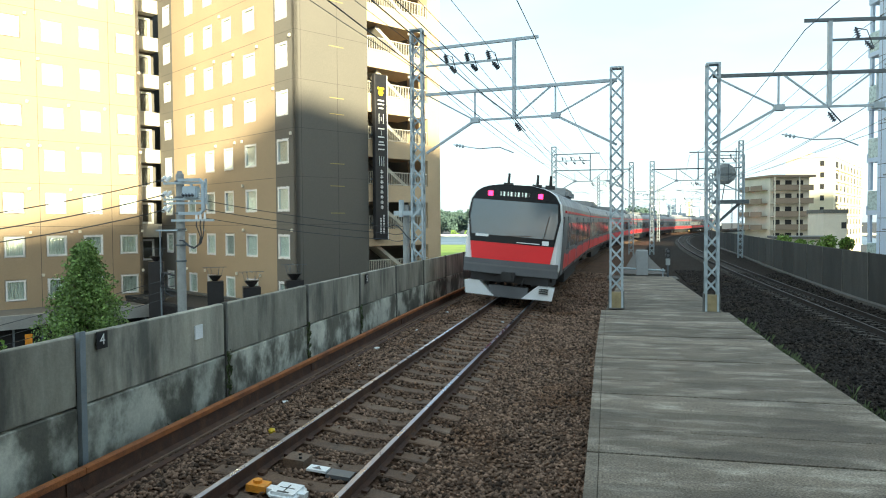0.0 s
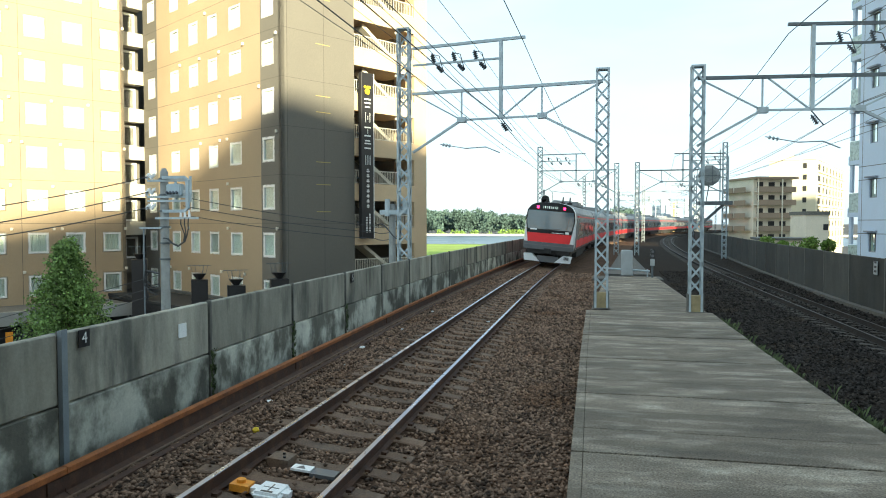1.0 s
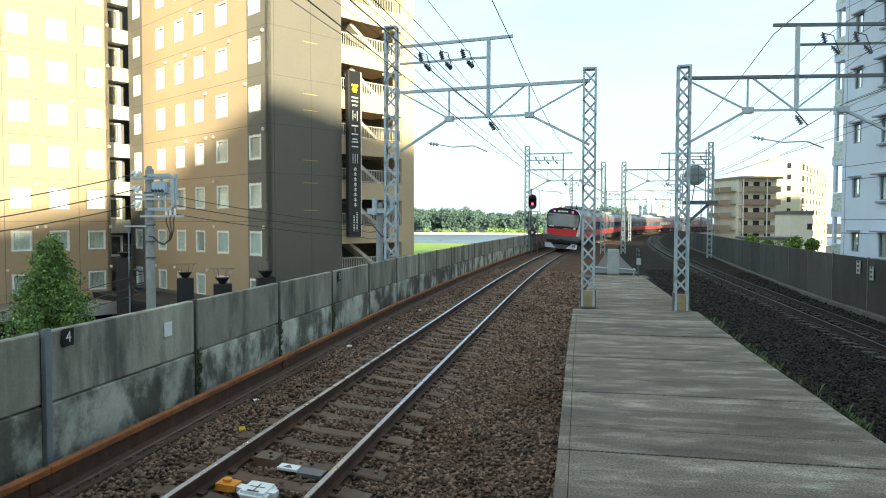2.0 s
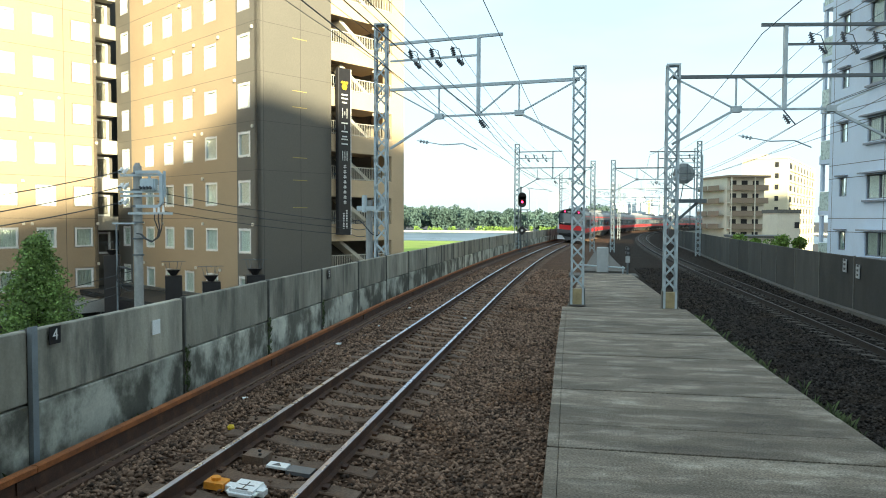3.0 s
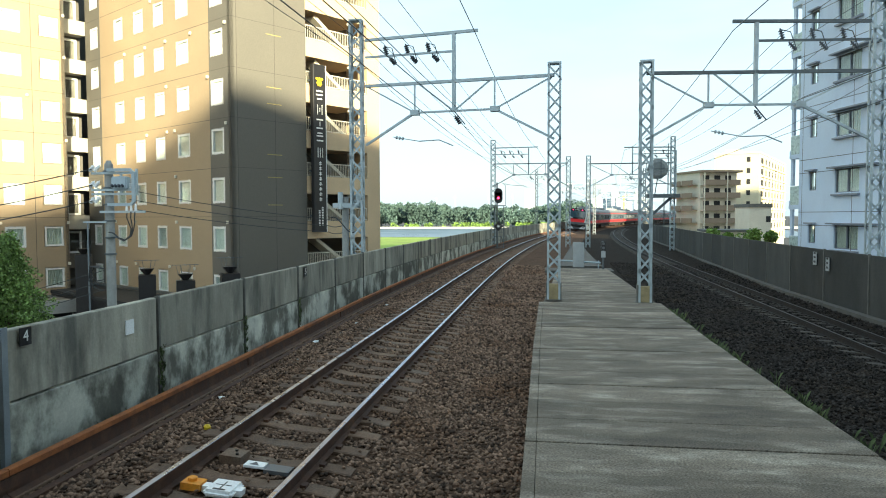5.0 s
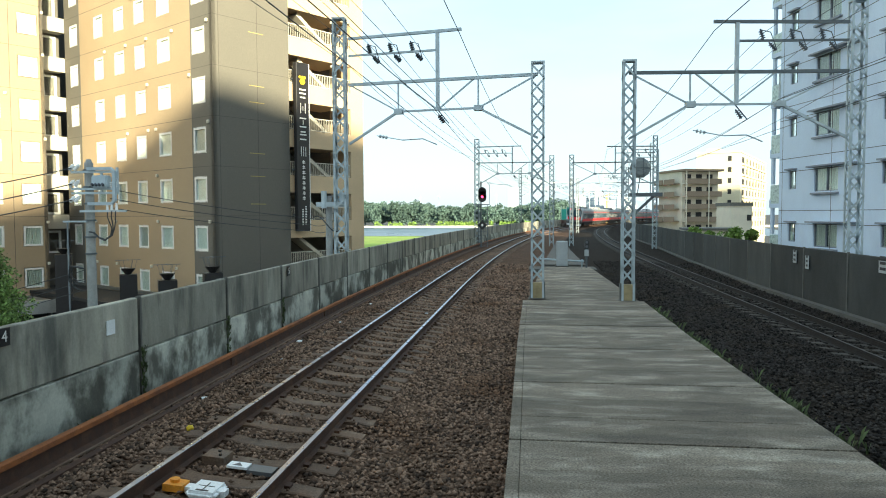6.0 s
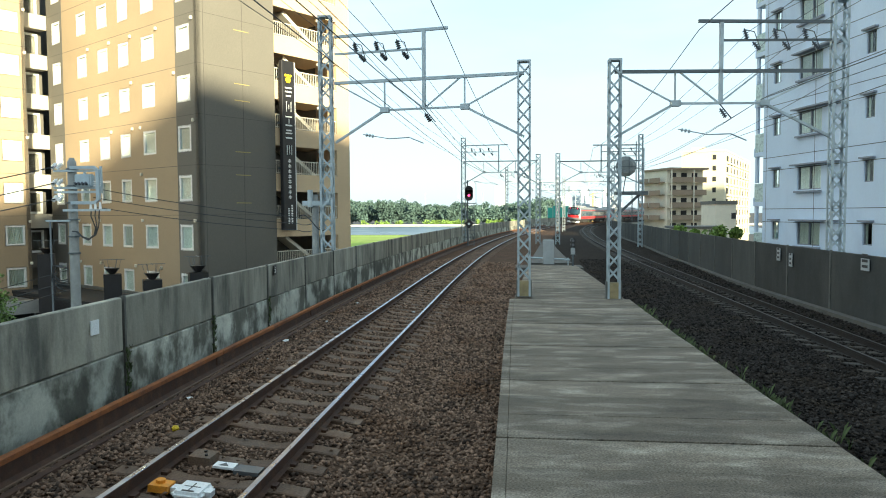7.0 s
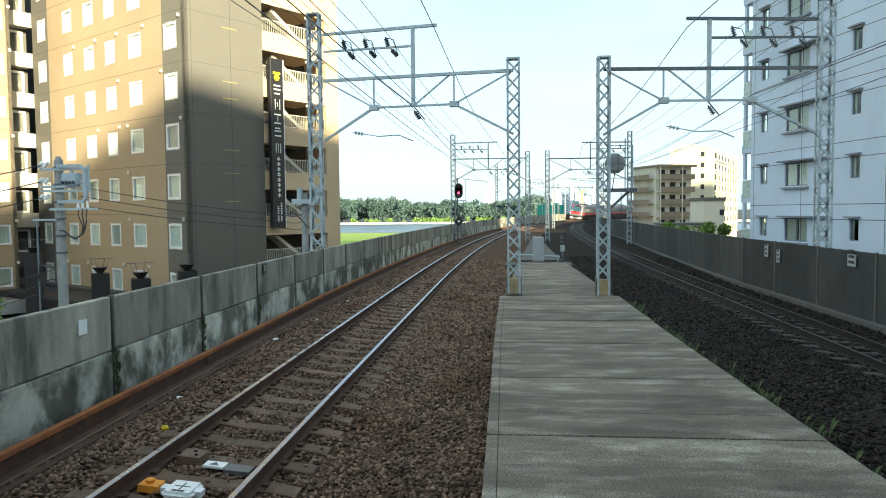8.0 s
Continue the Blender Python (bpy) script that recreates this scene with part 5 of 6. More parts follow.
# ---------------------------------------------------------------- conifer, utility pole and its wires
def build_street():
    rng = np.random.default_rng(21)
    x0, y0 = -17.25, 20.55
    tree = thing("conifer_tree", "bushy green conical conifer beyond the wall", "tree", pose(x0, y0, GROUND))
    part_fn("trunk", M_BARK, tree, lambda bm: tube(bm, (0, 0, 0), (0, 0, 8.6), 0.16, 0.03, 10))
    cen, rad = [], []
    for k in range(150):
        z = 2.8 + 6.6 * (k / 150)
        reach = max(0.10, (9.5 - z) * 0.47) * rng.uniform(0.6, 1.08)
        a = k * 2.4 + rng.normal(0, 0.3)
        tip = (reach * math.cos(a), reach * math.sin(a), z + 0.18 * reach)
        if k % 2 == 0:
            part_fn("limb", M_BARK, tree, lambda bm: bar(bm, (0, 0, z - 0.2), tip, 0.035, 0.03))
        for f in (0.45, 0.75, 1.0):
            cen.append((tip[0] * f, tip[1] * f, z + 0.18 * reach * f + rng.normal(0, 0.06)))
            rad.append((0.34, 0.34, 0.28))
    v, f = leaf_cloud(rng, np.array(cen), np.array(rad), 90, 0.05)
    o = mesh_np("crown", v, f, M_LEAF)
    o.parent = tree
    for xx, yy, zz, r in ((-13.6, 20.2, -0.9, 0.55), (-12.6, 21.2, -0.75, 0.45), (-14.4, 19.4, -1.1, 0.5), (-19.6, 19.0, -1.6, 0.6)):
        b = thing("roadside_bush", "pale green bush behind the wall", "bush", pose(xx, yy, GROUND), group="roadside bushes")
        part_fn("stem", M_BARK, b, lambda bm: tube(bm, (0, 0, 0), (0, 0, zz - GROUND), 0.06, 0.03, 6))
        v, f = leaf_cloud(rng, rng.normal(0, r * 0.5, (9, 3)) + (0, 0, zz - GROUND - 0.2), np.full((9, 3), r * 0.5), 60, 0.07)
        q = mesh_np("crown", v, f, M_BUSH)
        q.parent = b

    px_, py_ = -15.85, 24.0
    pole = thing("utility_pole", "grey concrete utility pole with switchgear and insulators", "utility pole", pose(px_, py_, GROUND))
    top = 4.45 - GROUND
    part_fn("shaft", M_POLE, pole, lambda bm: tube(bm, (0, 0, 0), (0, 0, top), 0.2, 0.15, 14))
    part_fn("cap", M_POLE, pole, lambda bm: tube(bm, (0, 0, top), (0, 0, top + 0.12), 0.12, 0.08, 10))
    for z in (-0.35, -0.95, -1.1):
        part_fn("crossarm", M_STEEL, pole, lambda bm: box(bm, -0.55, 1.05, -0.24, -0.16, top + z - 0.04, top + z + 0.04))
    part_fn("side_bracket", M_STEEL, pole, lambda bm: (box(bm, 0.55, 0.62, -0.2, -0.12, top - 1.1, top - 0.3), box(bm, 1.15, 1.22, -0.2, -0.12, top - 1.15, top - 0.2)))
    bm = bmesh.new()
    box(bm, 0.34, 0.94, -0.42, -0.1, top - 0.92, top - 0.48)
    bmesh.ops.bevel(bm, geom=bm.edges[:], offset=0.04, segments=2, affect="EDGES")
    sw = part("switch_box", bm, M_SWITCH, pole, "pale blue-grey switch box")
    for i in range(4):
        part_fn("terminal", M_INSUL, sw, lambda bm: tube(bm, (0.42 + 0.13 * i, -0.42, top - 0.84), (0.42 + 0.13 * i, -0.5, top - 0.78), 0.045, n=8))
    frame_pts = [(0.12, top - 0.24), (1.0, top - 0.24), (1.13, top - 0.34), (1.13, top - 1.36), (1.0, top - 1.48), (0.12, top - 1.48)]

    def bent(bm):
        rings = []
        for i, (x, z) in enumerate(frame_pts):
            a_, b_ = frame_pts[max(0, i - 1)], frame_pts[min(5, i + 1)]
            d = Vector((b_[0] - a_[0], 0, b_[1] - a_[1])).normalized()
            nrm = Vector((d.z, 0, -d.x))
            rings.append([bm.verts.new(Vector((x, -0.26, z)) + nrm * u + Vector((0, v, 0))) for u, v in ((-0.055, -0.06), (0.055, -0.06), (0.055, 0.06), (-0.055, 0.06))])
        for p_, q_ in zip(rings, rings[1:]):
            for k in range(4):
                bm.faces.new((p_[k], p_[(k + 1) % 4], q_[(k + 1) % 4], q_[k]))
        bm.faces.new(rings[0]), bm.faces.new(rings[-1][::-1])
    part_fn("hanger_frame", M_SWITCH, pole, bent, "pale blue bent hanger frame")
    part_fn("lower_arm", M_STEEL, pole, lambda bm: box(bm, -0.2, 1.55, -0.3, -0.22, top - 1.78, top - 1.70))
    for x in (0.85, 1.02, 1.2):
        part_fn("cable_head", M_TWHITE, pole, lambda bm: tube(bm, (x, -0.28, top - 1.70), (x, -0.28, top - 1.45), 0.05, 0.03, 8))
    for i in range(3):
        pts = [(0.86 + 0.17 * i, -1.75), (0.84 + 0.17 * i, -1.95), (0.92 + 0.13 * i, -2.15), (1.0 + 0.07 * i, -2.35), (0.95 + 0.05 * i, -2.6), (0.75, -2.75 - 0.02 * i), (0.52, -2.68), (0.32, -2.5), (0.16, -2.48)]
        part_fn("cable_loop", M_WIRE, pole, lambda bm: swept_wire(bm, [(x, -0.28 - 0.03 * i, top + z) for x, z in pts], 0.022), "thick black cable loop")
    for xx in (-0.6, -0.35, 0.35, 0.75, 0.95, 1.15):
        part_fn("insulator", M_TWHITE, pole, lambda bm: [tube(bm, (xx, -0.2, top - 0.9 + 0.07 * i), (xx, -0.2, top - 0.86 + 0.07 * i), 0.055, 0.04, 8) for i in range(3)])
    for k in range(6):
        part_fn("band", M_STEEL_D, pole, lambda bm: tube(bm, (0, 0, top - 0.3 - 0.6 * k), (0, 0, top - 0.24 - 0.6 * k), 0.205, n=14))
    for i in range(3):
        q = [(-0.16, 0.0), (-0.5 - 0.08 * i, 0.1), (-0.72, -0.22 - 0.1 * i), (-0.45, -0.45 - 0.12 * i), (-0.16, -0.4 - 0.2 * i)]
        part_fn("telecom_loop", M_WIRE, pole, lambda bm: swept_wire(bm, [(x, -0.2 - 0.04 * i, top - 3.8 + z) for x, z in q], 0.022), "black telecom cable loop")
    part_fn("conduit", M_STEEL_G, pole, lambda bm: tube(bm, (-0.75, -0.2, 0.0), (-0.75, -0.2, top - 2.1), 0.03, n=8))
    part_fn("conduit_arm", M_STEEL, pole, lambda bm: box(bm, -0.9, 0.0, -0.24, -0.16, top - 2.14, top - 2.08))
    P = Vector((px_, py_, 0))
    for z, zl in ((4.25, 2.75), (3.68, 2.22), (3.11, 1.82)):
        wire([P + Vector((-0.5, -0.25, z)), (-20.6, 18.5, zl), (-27.0, 11.5, zl - 0.6)], 0.022, 0.12, "street_wire", "black insulated street cable")
        for q in (-0.42, -0.62):
            part_fn("insulator", M_TWHITE, pole, lambda bm: insulator(bm, (q, -0.22, z - GROUND - 0.08), 0.9))
    for z, z1 in ((3.49, 2.4), (3.16, 2.15), (2.83, 1.9)):
        wire([P + Vector((0.9, -0.2, z)), (-8.6, 27.2, z1), (-6.45, 22.7, z1 + 0.2)], 0.014, 0.1, "street_wire", "black insulated street cable")
    for i, z in enumerate((0.6, 0.2, -0.1)):
        wire([P + Vector((-0.1, -0.2, z)), (-29.0, 11.0, z - 3.8)], 0.012, 0.25, "street_wire", "black insulated street cable")
    # small pole with switchgear beside the outer mast
    q = Vector((-6.4, 22.5, 0))
    sp = thing("feeder_pole", "pale grey feeder pole with cable terminals", "pole", pose(q.x - 0.15, q.y, GROUND))
    h = 3.15 - GROUND
    part_fn("shaft", M_POLE, sp, lambda bm: tube(bm, (0, 0, 0), (0, 0, h), 0.13, 0.11, 12))
    part_fn("terminal", M_STEEL, sp, lambda bm: (tube(bm, (-0.1, -0.2, h - 0.4), (-0.1, -0.2, h + 0.15), 0.09, 0.09, 10), box(bm, -0.35, 0.6, -0.25, -0.15, h - 0.35, h - 0.2), tube(bm, (0.5, -0.2, h - 0.3), (0.5, -0.2, h + 0.1), 0.1, n=10)))
    tagged(part_fn("loops", M_WIRE, sp, lambda bm: [bar(bm, (0.1 * j, -0.3, h - 0.9 - 0.25 * math.sin(j * 0.5)), (0.1 * j + 0.1, -0.3, h - 0.9 - 0.25 * math.sin(j * 0.5 + 0.5)), 0.035, 0.035) for j in range(-4, 6)]), kind="stuff")


# ---------------------------------------------------------------- train
def section(scale=1.0, drop=0.0):
    """Half-symmetrical cross-section of a car body, from the left sill over the roof to the right sill."""
    pts = [(-1.40, 0.95), (-1.47, 1.15), (-1.475, 1.9), (-1.45, 2.7), (-1.38, 3.15), (-1.22, 3.42), (-0.9, 3.58), (-0.45, 3.65)]
    pts += [(-x, z) for x, z in reversed(pts)]
    return [(x * scale, (z - 0.95) * (1 - drop) + 0.95) for x, z in pts]


def shell(bm, rings):
    vs = [[bm.verts.new((x, y, z)) for x, z in sec] for y, sec in rings]
    n = len(vs[0])
    for p, q in zip(vs, vs[1:]):
        for i in range(n):
            bm.faces.new((p[i], p[(i + 1) % n], q[(i + 1) % n], q[i]))
    bm.faces.new(vs[0])
    bm.faces.new(vs[-1][::-1])


def side_parts(car, y0, y1, doors):
    edges = []
    for d in doors:
        edges += [d - 0.72, d + 0.72]
    spans = list(zip([y0] + edges[1::2], edges[0::2] + [y1]))
    for sx in (-1, 1):
        X = sx * 1.478

        def plate(bm, a, b, z0, z1, t=0.004):
            box(bm, min(X, X + sx * t), max(X, X + sx * t), a, b, z0, z1)
        for a, b in spans:
            part_fn("waist_stripe", M_RED, car, lambda bm: plate(bm, a, b, 1.12, 1.62))
            if b - a > 1.2:
                w = part_fn("side_window", M_TGLASS, car, lambda bm: box(bm, min(sx * 1.44, sx * 1.482), max(sx * 1.44, sx * 1.482), a + 0.22, b - 0.22, 1.78, 2.62))
        part_fn("cornice_stripe", M_RED, car, lambda bm: box(bm, min(sx * 1.40, sx * 1.452), max(sx * 1.40, sx * 1.452), y0, y1, 2.92, 3.0))
        for d in doors:
            dr = part_fn("door", M_CAR, car, lambda bm: box(bm, min(sx * 1.44, sx * 1.471), max(sx * 1.44, sx * 1.471), d - 0.65, d + 0.65, 1.0, 2.82))
            part_fn("door_stripe", M_RED, dr, lambda bm: box(bm, min(X, sx * 1.474), max(X, sx * 1.474), d - 0.62, d + 0.62, 1.12, 1.55))
            for e in (-0.34, 0.34):
                part_fn("door_glass", M_TGLASS, dr, lambda bm: box(bm, min(sx * 1.45, sx * 1.484), max(sx * 1.45, sx * 1.484), d + e - 0.24, d + e + 0.24, 1.72, 2.62))


def under(car, rear=False):
    part_fn("underframe", M_UNDER, car, lambda bm: (box(bm, -1.25, 1.25, -9.2, 9.2, 0.72, 0.96), box(bm, -1.2, 1.2, -3.6, 3.4, 0.28, 0.72)))
    for yb in (-6.9, 6.9):
        bg = part_fn("bogie", M_UNDER, car, lambda bm: (box(bm, -1.05, -0.85, yb - 1.5, yb + 1.5, 0.35, 0.6), box(bm, 0.85, 1.05, yb - 1.5, yb + 1.5, 0.35, 0.6), box(bm, -1.0, 1.0, yb - 0.2, yb + 0.2, 0.4, 0.72)))
        for yy in (-1.05, 1.05):
            for sx in (-1, 1):
                part_fn("wheel", M_UNDER, bg, lambda bm: tube(bm, (sx * 0.50, yb + yy, 0.43), (sx * 0.63, yb + yy, 0.43), 0.43, n=18))


def build_middle_car():
    car = thing("train_car", "silver commuter train car with red stripes", "train car", group="train cars")
    part_fn("body", M_CAR, car, lambda bm: shell(bm, [(-9.75, section()), (9.75, section())]))
    part_fn("gangway", M_UNDER, car, lambda bm: (box(bm, -0.6, 0.6, 9.76, 10.0, 1.0, 3.1), box(bm, -0.6, 0.6, -10.0, -9.76, 1.0, 3.1)))
    side_parts(car, -9.7, 9.7, (-7.3, -2.45, 2.45, 7.3))
    under(car)
    bm = bmesh.new()
    box(bm, -0.95, 0.95, -1.9, 1.9, 3.55, 3.98)
    bmesh.ops.bevel(bm, geom=bm.edges[:], offset=0.12, segments=2, affect="EDGES")
    part("air_conditioner", bm, M_ROOF, car)
    part_fn("roof_skin", M_ROOF, car, lambda bm: shell(bm, [(y, [(x * 1.003, z + 0.006) for x, z in section()[5:11]]) for y in (-9.7, 9.7)]))
    return car


def build_rear_car():
    car = thing("train_rear_car", "rear cab car with black windscreen, red band and white skirt", "train car", group="train cars")
    part_fn("body", M_CAR, car, lambda bm: shell(bm, [(-9.55, section()), (9.75, section())]))
    part_fn("cab_shell", M_TWHITE, car, lambda bm: shell(bm, [(-9.95, section(0.93, 0.02)), (-9.84, section(0.98, 0.005)), (-9.56, section(1.002))]), "white rounded cab end")
    side_parts(car, -8.4, 9.7, (-6.9, -2.2, 2.5, 7.2))
    part_fn("cab_door", M_CAR, car, lambda bm: [box(bm, min(s * 1.44, s * 1.48), max(s * 1.44, s * 1.48), -9.3, -8.6, 1.0, 2.8) for s in (-1, 1)])
    under(car)

    def curved(bm, x, zs, y0, depth, thick=0.03, taper=0.0, n=14, lean=0.0, arch=0.0):
        """A panel across the cab end that bows forward in its middle."""
        z0, z1 = zs
        rows = []
        for i in range(n + 1):
            t = -1 + 2 * i / n
            row = []
            for z, k in ((z0, 1.0), (z1, 1.0 - taper)):
                row.append((t * x * k, y0 + depth * t * t + lean * (z - z0), z - (arch * t * t if z == z1 else 0)))
            rows.append(row)
        f = [[bm.verts.new(p) for p in r] for r in rows]
        b = [[bm.verts.new((p[0], p[1] + thick, p[2])) for p in r] for r in rows]
        for i in range(n):
            bm.faces.new((f[i][0], f[i + 1][0], f[i + 1][1], f[i][1]))
            bm.faces.new((b[i][0], b[i][1], b[i + 1][1], b[i + 1][0]))
            for k in (0, 1):
                bm.faces.new((f[i][k], b[i][k], b[i + 1][k], f[i + 1][k]))
        for i in (0, n):
            bm.faces.new((f[i][0], f[i][1], b[i][1], b[i][0]))
    Y = -10.06

    def roof_half(z):
        """Half-width of the car's outline at height z."""
        rows = ((1.0, 1.45), (1.9, 1.47), (2.7, 1.44), (3.15, 1.37), (3.42, 1.20), (3.56, 0.92), (3.64, 0.45))
        for (p, u), (q, v) in zip(rows, rows[1:]):
            if z <= q:
                return u + (v - u) * (z - p) / (q - p)
        return 0.4

    def face(bm, zs, half, y0, lean, thick=0.12, n=16, bow=0.03):
        """A panel of the cab end with its own outline, bowed across and leaning back."""
        grid = []
        for z in zs:
            w = half(z)
            row = [(w * (-1 + 2 * i / n), z) for i in range(n + 1)]
            grid.append([[bm.verts.new((x, y0 + bow * x * x + lean * (z - 1.86) + d, z)) for x, z in row] for d in (0.0, thick)])
        for g, h in zip(grid, grid[1:]):
            for i in range(n):
                bm.faces.new((g[0][i], g[0][i + 1], h[0][i + 1], h[0][i]))
                bm.faces.new((g[1][i + 1], g[1][i], h[1][i], h[1][i + 1]))
            for i in (0, n):
                bm.faces.new((g[0][i], h[0][i], h[1][i], g[1][i]))
        for g in (grid[0], grid[-1]):
            for i in range(n):
                bm.faces.new((g[0][i], g[1][i], g[1][i + 1], g[0][i + 1]))
    slope = lambda z: min(1.20 + 0.16 * (z - 1.34), roof_half(z) * 0.985)
    tops = (1.86, 2.3, 2.7, 3.0, 3.15, 3.28, 3.38, 3.46, 3.52, 3.57, 3.61, 3.64)
    mask = part_fn("windscreen_mask", M_MASK, car, lambda bm: face(bm, tops, slope, Y, 0.02, 0.2), "glossy black windscreen mask")
    part_fn("windscreen", M_TGLASS, mask, lambda bm: face(bm, (2.08, 2.12, 2.6, 3.1, 3.15), lambda z: (slope(z) - 0.06) * (0.985 if z in (2.08, 3.15) else 1.0), Y - 0.004, 0.02, 0.02))
    part_fn("display", M_LED, mask, lambda bm: box(bm, -0.45, 0.43, Y + 0.018, Y + 0.15, 3.29, 3.42), "lit destination display")
    for k in range(8):
        part_fn("display_bar", M_BLACK, mask, lambda bm: box(bm, -0.43 + 0.11 * k, -0.36 + 0.11 * k + 0.02 * (k % 2), Y + 0.012, Y + 0.06, 3.285, 3.425))
    for x in (-0.76, 0.76):
        part_fn("tail_light", M_TAIL, mask, lambda bm: box(bm, x - 0.07, x + 0.07, Y + 0.028, Y + 0.2, 3.27, 3.42), "glowing red tail light")
    part_fn("number_bar", M_TWHITE, mask, lambda bm: box(bm, -1.12, -0.72, Y + 0.015, Y + 0.04, 2.02, 2.1), "small pale plate")
    part_fn("wiper", M_UNDER, mask, lambda bm: (bar(bm, (0.95, Y - 0.03, 2.05), (1.08, Y - 0.03, 2.75), 0.02, 0.02), bar(bm, (-0.2, Y - 0.04, 2.08), (0.6, Y - 0.03, 2.14), 0.02, 0.02)))
    part_fn("red_band", M_RED, car, lambda bm: face(bm, (1.34, 1.6, 1.857), slope, Y + 0.005, 0.0, 0.15), "bright red front band")
    part_fn("white_mark", M_TWHITE, car, lambda bm: (box(bm, 0.15, 0.85, Y - 0.005, Y + 0.04, 1.90, 1.925), box(bm, 0.92, 1.12, Y + 0.02, Y + 0.06, 1.89, 2.02)), "small white mark")
    part_fn("bumper", M_TGREY, car, lambda bm: curved(bm, 1.44, (0.92, 1.335), Y - 0.05, 0.16, 0.3), "dark grey lower front panel")
    part_fn("bumper_line", M_CAR, car, lambda bm: curved(bm, 1.42, (1.14, 1.19), Y - 0.065, 0.16, 0.05))
    for sx in (-1, 1):
        def skirt(bm):
            pts = [(0.42, 0.22), (1.34, 0.22), (1.40, 0.62), (0.92, 0.66)]
            f = [bm.verts.new((sx * x, -10.0 + 0.12 * x * x * 0.6, z)) for x, z in pts]
            b = [bm.verts.new((sx * x * 0.98, -9.7 + 0.1 * x, z)) for x, z in pts]
            bm.faces.new(f), bm.faces.new(b[::-1])
            for i in range(4):
                bm.faces.new((f[i], f[(i + 1) % 4], b[(i + 1) % 4], b[i]))
        sk = part_fn("skirt", M_TWHITE, car, skirt, "white snow-plough skirt")
        if sx > 0:
            part_fn("grille", M_UNDER, sk, lambda bm: [box(bm, 0.95, 1.22, -9.975, -9.9, z, z + 0.03) for z in (0.42, 0.48, 0.54)])
    part_fn("plough_centre", M_TGREY, car, lambda bm: box(bm, -0.6, 0.6, -9.95, -9.7, 0.2, 0.55))
    part_fn("coupler", M_UNDER, car, lambda bm: (box(bm, -0.2, 0.2, -10.25, -9.6, 0.72, 1.0), tube(bm, (0, -10.3, 0.86), (0, -10.2, 0.86), 0.14, n=10), box(bm, -1.2, 1.2, -9.95, -9.5, 0.66, 0.94), tube(bm, (0.4, -10.05, 0.6), (0.5, -10.1, 0.85), 0.03, n=6)))
    for x in (-0.35, 0.55, 0.95):
        part_fn("roof_antenna", M_UNDER, car, lambda bm: (tube(bm, (x, -9.3, 3.6), (x, -9.3, 4.02), 0.05, 0.035, 8), box(bm, x - 0.14, x + 0.14, -9.4, -9.2, 3.6, 3.72)))
    part_fn("roof_skin", M_ROOF, car, lambda bm: shell(bm, [(y, [(x * 1.003, z + 0.006) for x, z in section()[5:11]]) for y in (-9.5, 9.7)]))
    bm = bmesh.new()
    box(bm, -0.95, 0.95, -1.9, 1.9, 3.55, 3.98)
    bmesh.ops.bevel(bm, geom=bm.edges[:], offset=0.12, segments=2, affect="EDGES")
    part("air_conditioner", bm, M_ROOF, car)
    return car


SPEED, REAR_AT_START = 19.9, 21.6


def car_pose(s):
    o, r, u = base_outer(s)
    d = u.cross(r)
    m = Matrix((r, d, u)).transposed().to_4x4()
    m.translation = o
    return m


def build_train():
    rear = build_rear_car()
    mid = build_middle_car()
    cars = [rear, mid] + [copy_thing(mid, Matrix.Identity(4)) for _ in range(8)]
    return cars


# ---------------------------------------------------------------- lineside things
def text(parent, body, size, m, material, name="numeral"):
    cu = bpy.data.curves.new(name, "FONT")
    cu.body, cu.size, cu.extrude, cu.align_x, cu.align_y = body, size, 0.002, "CENTER", "CENTER"
    cu.materials.append(material)
    o = new(name, cu)
    o.parent = parent
    o.matrix_basis = m
    return o


